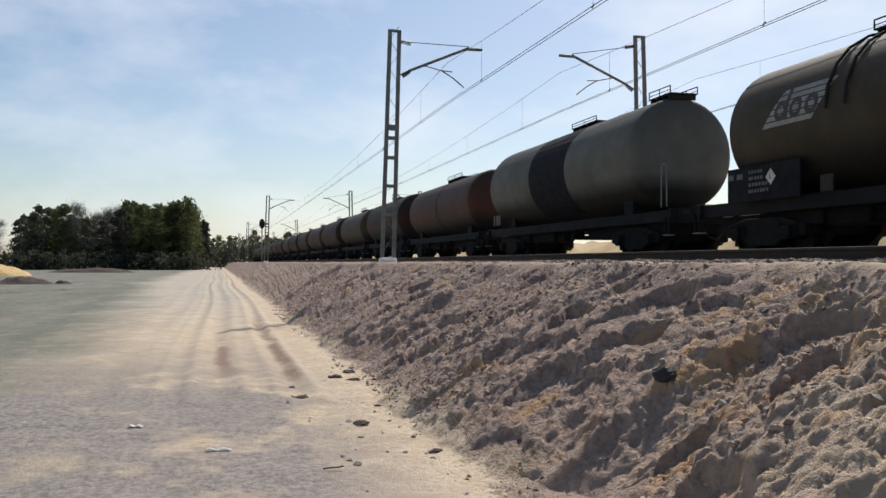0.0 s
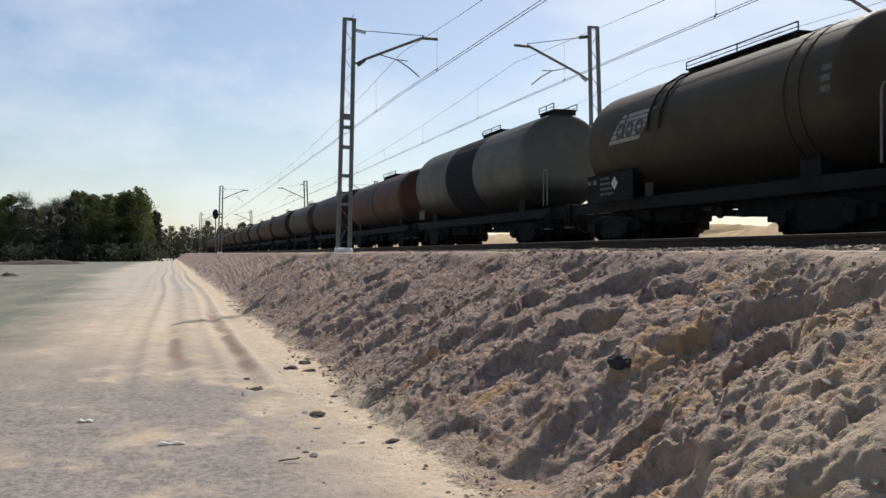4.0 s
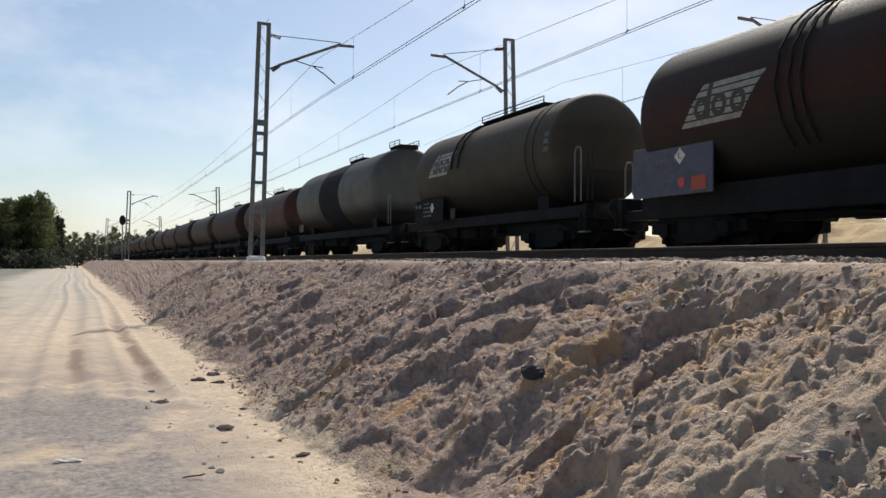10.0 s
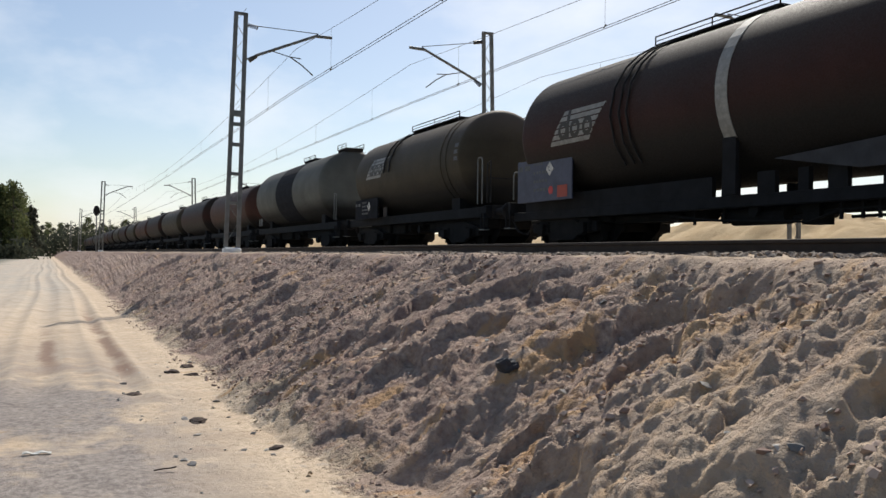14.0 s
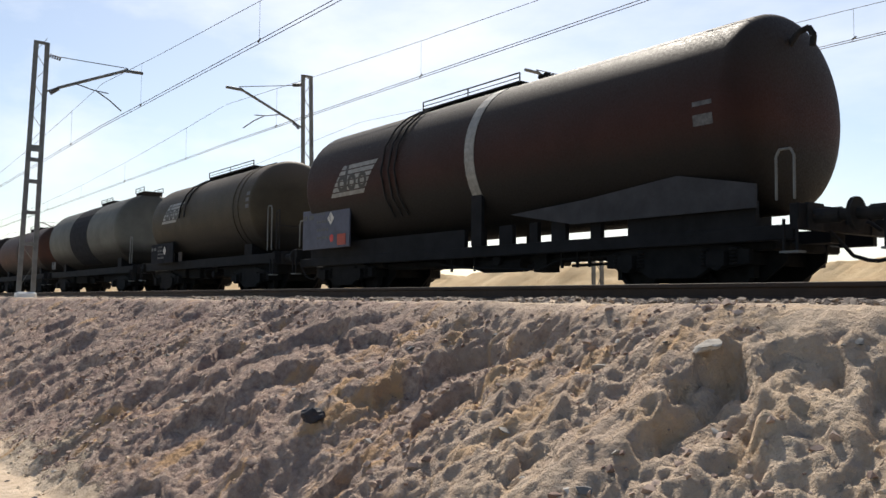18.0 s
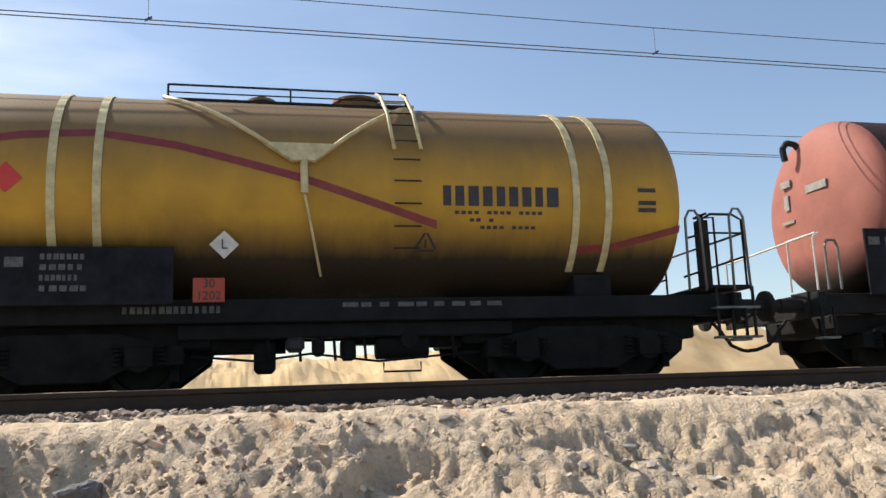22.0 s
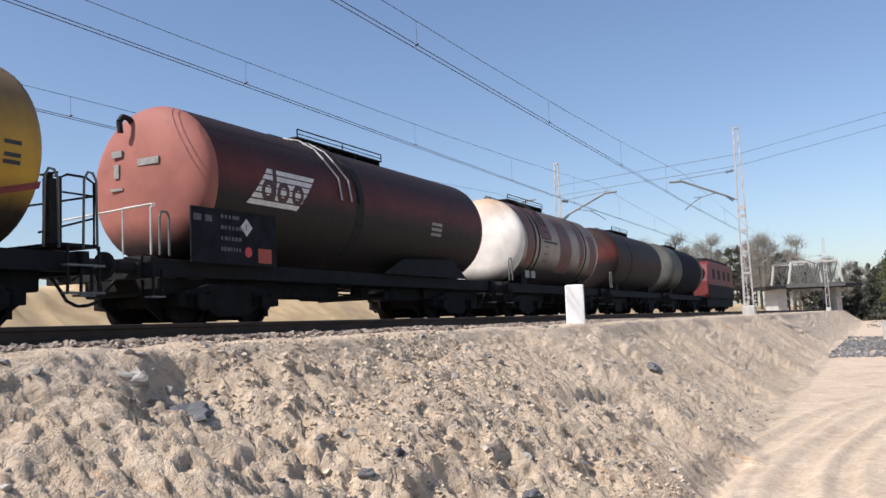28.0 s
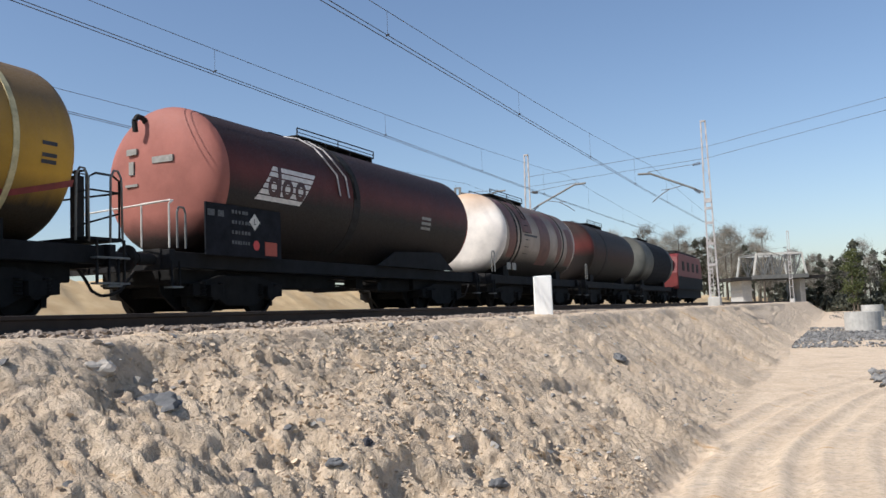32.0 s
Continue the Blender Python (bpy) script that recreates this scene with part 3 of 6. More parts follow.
# ---- track ----
def rail_profile():
    half = [(0.075, 0.0), (0.075, 0.012), (0.02, 0.03), (0.009, 0.05), (0.009, 0.12), (0.036, 0.135), (0.036, 0.168), (0.028, 0.172)]
    return [(-a, c) for a, c in half] + [(a, c) for a, c in half[::-1]]


def rail(y):
    pr_, x0, x1 = rail_profile(), -900, 700
    k = len(pr_)
    vs = [(x, y + a, c - 0.172) for x in (x0, x1) for a, c in pr_]
    fs = [(i, i + 1, k + i + 1, k + i) for i in range(k - 1)] + [(k - 1, 0, k, 2 * k - 1), tuple(range(k))[::-1], tuple(range(k, 2 * k))]
    r = link("rail", vs, fs, M_RUST)
    link("running_surface", [(x, y + a, 0.0015) for x in (x0, x1) for a in (-0.026, 0.026)], [(0, 1, 3, 2)], M_RAILTOP, r, "worn bright steel")
    return tagged(r, "rusty steel rail on concrete sleepers", "rail", "rails of the two tracks")


for yc in (D, DT, D3):
    for sgn in (-0.753, 0.753):
        rail(yc + sgn)


def sleeper():
    g = Geo()
    g.box(-0.13, 0.13, -1.3, 1.3, -0.20, 0)
    s = g.make("sleeper", M_CONC, bevel=0.02)
    return tagged(s, "grey concrete sleeper under the rails", "sleeper", "sleepers of the tracks")


first = sleeper()
first.location = (-60, D, -0.18)
for yc in (D, DT, D3):
    for i in range(130 if yc == D else 50):
        if yc == D and i == 0:
            continue
        copy_thing(first, pose(-60 + 0.6 * i + (0 if yc == D else 20), yc, -0.18))


def stones(name, spots, lo, hi, mat, seed, label, category, flat=0.7, sink=0.3):
    """Many loose broken stones in one mesh."""
    rng = random.Random(seed)
    base = [Vector(p).normalized() for p in ((1, 1, 1), (1, -1, -1), (-1, 1, -1), (-1, -1, 1), (1, 0, -0.2), (-1, 0.1, 0.1), (0, 1, 0.2), (0.1, -1, 0), (0, 0.1, 1), (0, 0, -1))]
    bm = bmesh.new()
    for p in base:
        bm.verts.new(p)
    hull = bmesh.ops.convex_hull(bm, input=bm.verts)
    bm.verts.index_update()
    tri = [tuple(v.index for v in f.verts) for f in bm.faces]
    pts = [v.co.copy() for v in bm.verts]
    bm.free()
    g = Geo()
    for x, y, z in spots:
        s = lo + (hi - lo) * rng.random() ** 2
        e = Euler((rng.uniform(-0.5, 0.5), rng.uniform(-0.5, 0.5), rng.uniform(0, 6.3)))
        sc = Vector((s * rng.uniform(0.8, 1.4), s * rng.uniform(0.7, 1.1), s * flat * rng.uniform(0.7, 1.1)))
        jit = [rng.uniform(0.8, 1.2) for _ in pts]
        vs = []
        for p, j in zip(pts, jit):
            q = Vector((p.x * sc.x * j, p.y * sc.y * j, p.z * sc.z * j))
            q.rotate(e)
            vs.append((x + q.x, y + q.y, z + q.z + s * flat * (1 - sink) * 0.5))
        g.add(vs, tri)
    ob = g.make(name, mat)
    return tagged(ob, label, category, kind="stuff")


def stone_material(name, a, c, rough=0.9):
    m, n, l, b = material(name, rough)
    gi = n.new("ShaderNodeNewGeometry")
    r = ramp(n, (0.0, a), (0.6, c), (1.0, [min(1, 1.25 * v) for v in c]))
    l.new(gi.outputs["Random Per Island"], r.inputs["Fac"])
    tcd = n.new("ShaderNodeTexCoord")
    t = node(n, "ShaderNodeTexNoise", Scale=40, Detail=4)
    l.new(tcd.outputs["Object"], t.inputs["Vector"])
    mx = n.new("ShaderNodeMixRGB")
    mx.blend_type = "MULTIPLY"
    mx.inputs["Fac"].default_value = 0.5
    l.new(r.outputs["Color"], mx.inputs["Color1"])
    l.new(t.outputs["Color"], mx.inputs["Color2"])
    l.new(r.outputs["Color"], b.inputs["Base Color"])
    bp = node(n, "ShaderNodeBump", Strength=0.4, Distance=0.01)
    l.new(t.outputs["Fac"], bp.inputs["Height"])
    l.new(bp.outputs["Normal"], b.inputs["Normal"])
    return m


M_BALLAST = stone_material("ballast", (0.11, 0.09, 0.075), (0.30, 0.24, 0.185))
M_CLOD = stone_material("clod", (0.19, 0.122, 0.096), (0.40, 0.30, 0.238))
M_PEBBLE = stone_material("pebble", (0.12, 0.12, 0.12), (0.36, 0.33, 0.29))


def spots(n, seed, xr, yr, zf=None, bias=1.0, patchy=0.0, cut=0.25):
    g = np.random.RandomState(seed)
    x = xr[0] + (xr[1] - xr[0]) * g.rand(n)
    y = yr[0] + (yr[1] - yr[0]) * g.rand(n) ** bias
    z = height(x, y) if zf is None else np.full(n, zf)
    keep = np.ones(n, bool)
    if patchy:
        keep = fbm(x * patchy, y * patchy, 3, seed + 60) + 0.35 * g.randn(n) > cut
    return np.stack([x, y, z], 1)[keep]


stones("ballast", np.concatenate([spots(9000, 1, (-18, 24), (D - 1.9, D - 0.86)), spots(5000, 2, (-70, 70), (D - 1.8, D - 0.86))]), 0.02, 0.05, M_BALLAST, 1, "crushed stone ballast along the rail", "ballast")
M_SANDCLOD = stone_material("sand_clod", (0.36, 0.27, 0.18), (0.52, 0.41, 0.29))
stones("soil_clods", np.concatenate([spots(7000, 3, (-13, 1), (YT - 0.2, YE), patchy=0.9, cut=0.15), spots(6000, 4, (-32, -12), (YT - 0.4, YE), patchy=0.7, cut=0.1)]), 0.008, 0.036, M_CLOD, 2, "loose clods of mauve-brown soil on the bank", "soil", 0.85, 0.7)
stones("sand_clods", np.concatenate([spots(15000, 7, (-2, 9), (YT, YE), patchy=1.1, cut=0.15), spots(1500, 8, (-14, 0), (YT - 0.5, YE), patchy=0.8), spots(1500, 9, (8, 20), (YT, YE), patchy=0.6, cut=0.4)]), 0.006, 0.028, M_SANDCLOD, 4, "loose crumbs of sandy soil on the bank", "soil", 0.8, 0.7)
stones("pebbles", np.concatenate([spots(900, 5, (0, 9), (YT, YE), patchy=0.8, cut=0.0), spots(260, 10, (9, 18), (YT, YE)), spots(300, 6, (-14, 0), (YT - 1.5, YE))]), 0.008, 0.045, M_PEBBLE, 3, "grey pebbles in the sand of the bank", "pebbles", 0.6, 0.6)


def boulder(x, y, size, flat, mat, label, seed, name="stone", category="stone"):
    """One single stone or clod, sunk a little into the ground."""
    bm = bmesh.new()
    bmesh.ops.create_icosphere(bm, subdivisions=3, radius=1)
    for v in bm.verts:
        k = 1 + 0.5 * noise.noise(v.co * 1.3 + Vector((seed * 3.1, 0, 0))) + 0.22 * noise.noise(v.co * 3.2 + Vector((0, seed, 0)))
        v.co = Vector((v.co.x * size * k, v.co.y * size * 0.72 * k, v.co.z * size * flat * k))
    me = bpy.data.meshes.new(name)
    bm.to_mesh(me)
    bm.free()
    me.materials.append(mat)
    ob = new(name, me)
    ob.location = (x, y, float(height(np.array([x]), np.array([y]))[0]) + size * flat * 0.12)
    ob.rotation_euler = (-0.35 if y > YT else 0, 0, seed * 1.7)
    return tagged(ob, label, category)


M_GREYSTONE = plain("grey_stone", (0.125, 0.125, 0.125), 0.85, 0, 0.3, 9, 0.5)
M_BLACKSTONE = plain("black_stone", (0.035, 0.035, 0.042), 0.8, 0, 0.3, 9, 0.5)
M_PALESTONE = plain("pale_stone", (0.42, 0.375, 0.32), 0.9, 0, 0.2, 9, 0.5)
M_EARTH = plain("dark_earth", (0.075, 0.052, 0.042), 0.95, 0, 0.4, 12, 0.8)
for k, (x, y, s_, f_, m_, lab, nm) in enumerate((
        (4.20, 4.45, 0.19, 0.42, M_GREYSTONE, "flat grey stone lying on the sandy bank", "stone"),
        (14.16, 3.72, 0.16, 0.4, M_GREYSTONE, "blue-grey stone on the smooth sandy bank", "stone"),
        (4.76, 3.42, 0.06, 0.6, M_GREYSTONE, "small blue-grey stone in the bank", "stone"),
        (5.18, 3.41, 0.05, 0.7, M_BLACKSTONE, "small dark stone in the bank", "stone"),
        (6.21, 2.84, 0.07, 0.6, M_GREYSTONE, "grey stone near the bank's foot", "stone"),
        (4.18, 3.68, 0.045, 0.7, M_BLACKSTONE, "small black stone in the sand", "stone"),
        (4.04, 4.75, 0.10, 0.6, M_PALESTONE, "pale broken stone on the bank", "stone"),
        (-0.77, 4.76, 0.14, 0.55, M_GREYSTONE, "grey stone half sunk in sand", "stone"),
        (-3.10, 4.27, 0.10, 0.3, M_PALESTONE, "flat pale stone slab on the bank", "stone"),
        (-6.14, 3.36, 0.085, 0.8, M_BLACKSTONE, "black stone on the mauve soil bank", "stone"),
        (-9.02, 1.39, 0.12, 0.28, M_EARTH, "dark clod of earth on the sandy lane", "earth_clod"),
        (-11.08, 0.94, 0.11, 0.25, M_EARTH, "dark clod of earth beside the wheel ruts", "earth_clod"),
        (-12.84, 1.61, 0.13, 0.32, M_EARTH, "dark clod at the bank's foot", "earth_clod"),
        (-12.5, 1.85, 0.10, 0.32, M_EARTH, "small dark clod at the bank's foot", "earth_clod"),
        (-13.4, 1.9, 0.12, 0.32, M_EARTH, "dark clod among crumbs of soil", "earth_clod"),
        (-7.57, 1.83, 0.07, 0.32, M_EARTH, "small dark clod on bare sand", "earth_clod"))):
    boulder(x, y, s_, f_, m_, lab, k + 1, nm, "stone" if nm == "stone" else "clod")


def flat_litter(x, y, rz, ln, wd, mat, name, label, category):
    g = Geo()
    n = 6
    vs = [(ln * (i / n - 0.5), wd * sy, 0.012 + 0.010 * math.sin(i * 1.9 + sy) + dz) for dz in (0, 0.006) for i in range(n + 1) for sy in (-0.5, 0.5)]
    k = 2 * (n + 1)
    fs = [(2 * i, 2 * i + 1, 2 * i + 3, 2 * i + 2) for i in range(n)] + [(k + 2 * i + 2, k + 2 * i + 3, k + 2 * i + 1, k + 2 * i) for i in range(n)]
    fs += [(2 * i, 2 * i + 2, k + 2 * i + 2, k + 2 * i) for i in range(n)] + [(2 * i + 3, 2 * i + 1, k + 2 * i + 1, k + 2 * i + 3) for i in range(n)]
    ob = g.add(vs, fs).make(name, mat)
    ob.location = (x, y, float(height(np.array([x]), np.array([y]))[0]))
    ob.rotation_euler = (0, 0, rz)
    return tagged(ob, label, category)


flat_litter(-8.0, -0.09, 1.5, 0.22, 0.07, M_PALE, "plastic_scrap", "flat white plastic scrap on the ground", "litter")
flat_litter(-9.34, -0.92, 1.4, 0.14, 0.08, M_PALE, "plastic_scrap", "crumpled white scrap on grey soil", "litter")
st = Geo().path([(0, -0.08, 0.02), (0.01, -0.01, 0.03), (-0.01, 0.05, 0.025), (0.0, 0.09, 0.035)], 0.006, 6).make("stick", M_EARTH)
st.location = (-7.04, 0.82, float(height(np.array([-7.04]), np.array([0.82]))[0]))
tagged(st, "thin dark stick lying on the sand", "stick")


def tufts(n, seed, xr, yr, hi, mat):
    """Thin blades of dry grass in patches."""
    rng = random.Random(seed)
    g = Geo()
    for x, y, z in spots(n, seed, xr, yr, patchy=0.35, cut=0.25):
        for _ in range(4):
            a, ln = rng.uniform(0, 6.3), hi * rng.uniform(0.4, 1.0)
            bx, by = x + rng.uniform(-0.06, 0.06), y + rng.uniform(-0.06, 0.06)
            lean = rng.uniform(0.1, 0.7) * ln
            c, s_ = math.cos(a), math.sin(a)
            g.add([(bx - 0.006 * s_, by + 0.006 * c, z - 0.01), (bx + 0.006 * s_, by - 0.006 * c, z - 0.01), (bx + lean * c, by + lean * s_, z + ln)], [(0, 1, 2)])
    ob = g.make("dry_grass", mat)
    return tagged(ob, "sparse dry grey-green grass on the field", "grass", kind="stuff")


tufts(9000, 71, (-60, -28), (-15, -4.5), 0.035, plain("dry_grass", (0.20, 0.19, 0.13), 0.9, 0, 0.4, 3, 0.0))

# ---- the train ----
def tank_profile(half, r):
    """Half length, radius: a barrel with shallow dished ends."""
    deep, p = 0.46, 2.5
    pts = [(half, 0.001)]
    for f in (0.2, 0.4, 0.56, 0.69, 0.79, 0.86, 0.915, 0.955, 0.982, 0.996, 1.0):
        pts.append((half - deep * (1 - max(0.0, 1 - f ** p) ** (1 / p)), r * f))
    n = 10
    body = [(pts[-1][0] * (1 - 2 * i / n), r) for i in range(1, n)]
    return pts + body + [(-x, q) for x, q in pts[::-1]]


def on_tank(r, zc, x, u, lift):
    """A point on the barrel's near side: u metres round from its middle height."""
    a = u / r
    return (x, -(r + lift) * math.cos(a), zc + (r + lift) * math.sin(a))


def decal(name, corners, r, zc, mat, parent, label="", lift=0.006, nx=2, ny=6):
    """A painted patch on the barrel, from four (x, u) corners."""
    g = Geo()
    (ax, ay), (bx, by), (cx, cy), (dx, dy) = corners
    vs = []
    for i in range(nx + 1):
        for j in range(ny + 1):
            s, t = i / nx, j / ny
            px = (ax * (1 - s) + bx * s) * (1 - t) + (dx * (1 - s) + cx * s) * t
            py = (ay * (1 - s) + by * s) * (1 - t) + (dy * (1 - s) + cy * s) * t
            vs.append(on_tank(r, zc, px, py, lift))
    g.add(vs, [(i * (ny + 1) + j, (i + 1) * (ny + 1) + j, (i + 1) * (ny + 1) + j + 1, i * (ny + 1) + j + 1) for i in range(nx) for j in range(ny)])
    return g.make(name, mat, parent, label)


def rect(x0, x1, u0, u1):
    return ((x0, u0), (x1, u0), (x1, u1), (x0, u1))


def hoop(name, x, w, r, zc, mat, parent, a0=-60, a1=240, lift=0.012, label=""):
    """A strap round the barrel between two angles (0 is towards -y, 90 up)."""
    n = 28
    vs, fs = [], []
    for i in range(n + 1):
        t = radians(a0 + (a1 - a0) * i / n)
        for xx, rr in ((x - w / 2, r + 0.001), (x - w / 2, r + lift), (x + w / 2, r + lift), (x + w / 2, r + 0.001)):
            vs.append((xx, -rr * math.cos(t), zc + rr * math.sin(t)))
    for i in range(n):
        for k in range(3):
            fs.append((4 * i + k, 4 * i + k + 1, 4 * i + 5 + k, 4 * i + 4 + k))
    return link(name, vs, fs, mat, parent, label)


def wheelset(parent, x, name="wheelset"):
    g = Geo()
    for sy in (-1, 1):
        y = sy * 0.75
        n = 28
        vs = []
        for yy, rr in ((y - 0.065, 0.38), (y - 0.065, 0.455), (y + 0.02 * sy, 0.46), (y + 0.065, 0.46), (y + 0.065, 0.38), (y + 0.02, 0.36), (y + 0.02, 0.14), (y + 0.10 * sy, 0.12), (y + 0.10 * sy, 0.0001)):
            vs += [(rr * math.cos(2 * math.pi * i / n), yy, rr * math.sin(2 * math.pi * i / n)) for i in range(n)]
        fs = [(k * n + i, k * n + (i + 1) % n, (k + 1) * n + (i + 1) % n, (k + 1) * n + i) for k in range(8) for i in range(n)]
        g.add(vs, fs)
    g.rod((0, -0.95, 0), (0, 0.95, 0), 0.08, 10)
    w = g.make(name, M_RUNNING, parent)
    w.location = (x, 0, 0.46)
    return w


def tube(pts, r, name, mat, parent):
    """One bent bar of round section."""
    n, vs = 8, []
    pts = [Vector(p) for p in pts]
    for i, p in enumerate(pts):
        d = (pts[min(i + 1, len(pts) - 1)] - pts[max(i - 1, 0)]).normalized()
        q = d.to_track_quat("Z", "Y")
        vs += [p + q @ Vector((r * math.cos(2 * math.pi * k / n), r * math.sin(2 * math.pi * k / n), 0)) for k in range(n)]
    fs = [(i * n + k, i * n + (k + 1) % n, (i + 1) * n + (k + 1) % n, (i + 1) * n + k) for i in range(len(pts) - 1) for k in range(n)]
    fs += [tuple(range(n))[::-1], tuple(range(len(vs) - n, len(vs)))]
    return Geo().add(vs, fs).make(name, mat, parent, smooth=True)


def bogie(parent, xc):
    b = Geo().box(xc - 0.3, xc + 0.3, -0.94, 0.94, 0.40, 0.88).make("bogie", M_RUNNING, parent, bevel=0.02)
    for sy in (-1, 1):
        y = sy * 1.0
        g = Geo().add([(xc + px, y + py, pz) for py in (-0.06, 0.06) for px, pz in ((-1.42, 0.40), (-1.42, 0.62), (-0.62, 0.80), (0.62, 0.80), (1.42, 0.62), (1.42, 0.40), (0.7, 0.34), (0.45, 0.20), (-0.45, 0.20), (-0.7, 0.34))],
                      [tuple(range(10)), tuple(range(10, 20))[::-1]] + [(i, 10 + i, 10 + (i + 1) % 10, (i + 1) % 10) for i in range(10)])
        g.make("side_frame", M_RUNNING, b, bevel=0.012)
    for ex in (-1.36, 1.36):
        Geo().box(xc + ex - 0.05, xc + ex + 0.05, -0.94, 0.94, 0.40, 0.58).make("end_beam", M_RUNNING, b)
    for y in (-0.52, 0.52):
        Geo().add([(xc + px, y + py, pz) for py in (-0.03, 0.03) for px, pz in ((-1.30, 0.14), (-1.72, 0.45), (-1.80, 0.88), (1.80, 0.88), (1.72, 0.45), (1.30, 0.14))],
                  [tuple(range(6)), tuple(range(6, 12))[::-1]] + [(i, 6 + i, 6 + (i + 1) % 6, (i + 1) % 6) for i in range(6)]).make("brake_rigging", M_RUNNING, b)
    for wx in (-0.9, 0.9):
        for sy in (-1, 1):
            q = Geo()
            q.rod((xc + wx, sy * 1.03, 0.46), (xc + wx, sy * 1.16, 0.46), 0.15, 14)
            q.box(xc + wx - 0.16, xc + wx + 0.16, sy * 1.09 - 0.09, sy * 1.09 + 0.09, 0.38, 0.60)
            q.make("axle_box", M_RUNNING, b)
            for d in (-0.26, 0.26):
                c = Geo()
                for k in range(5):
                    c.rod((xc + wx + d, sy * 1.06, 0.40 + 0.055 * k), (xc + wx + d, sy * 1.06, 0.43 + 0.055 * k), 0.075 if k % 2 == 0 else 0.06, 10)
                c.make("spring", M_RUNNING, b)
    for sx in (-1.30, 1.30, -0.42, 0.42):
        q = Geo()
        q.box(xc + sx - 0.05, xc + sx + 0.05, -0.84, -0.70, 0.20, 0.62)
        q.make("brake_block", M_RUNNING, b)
    return b


def buffer(parent, x, y, sgn):
    g = Geo()
    g.box(x - 0.03, x + 0.03, y - 0.2, y + 0.2, 0.86, 1.24)
    g.rod((x, y, 1.05), (x + sgn * 0.40, y, 1.05), 0.11, 14)
    g.rod((x + sgn * 0.40, y, 1.05), (x + sgn * 0.62, y, 1.05), 0.085, 14)
    g.rod((x + sgn * 0.60, y, 1.05), (x + sgn * 0.64, y, 1.05), 0.23, 18)
    return g.make("buffer", M_STEEL, parent)


def bars(parent, mat, x0, x1, z, y, h, n, seed, name="lettering"):
    """Unreadable small lettering as a row of short strokes on a flat face."""
    rng = random.Random(seed)
    x = x0
    for _ in range(n):
        w = (x1 - x0) / n * rng.uniform(0.5, 0.85)
        Geo().box(x, x + w, y - 0.003, y, z, z + h).make(name, mat, parent)
        x += (x1 - x0) / n


def lettered(text, size, m, mat, parent, name="lettering"):
    c = bpy.data.curves.new(name, "FONT")
    c.body, c.size, c.extrude, c.align_x, c.align_y = text, size, 0.002, "CENTER", "CENTER"
    tmp = bpy.data.objects.new("tmp", c)
    scene.collection.objects.link(tmp)
    me = bpy.data.meshes.new_from_object(tmp.evaluated_get(bpy.context.evaluated_depsgraph_get()))
    bpy.data.objects.remove(tmp)
    bpy.data.curves.remove(c)
    me.materials.clear()
    me.materials.append(mat)
    me.transform(m)
    ob = new(name, me)
    ob.parent = parent
    return ob


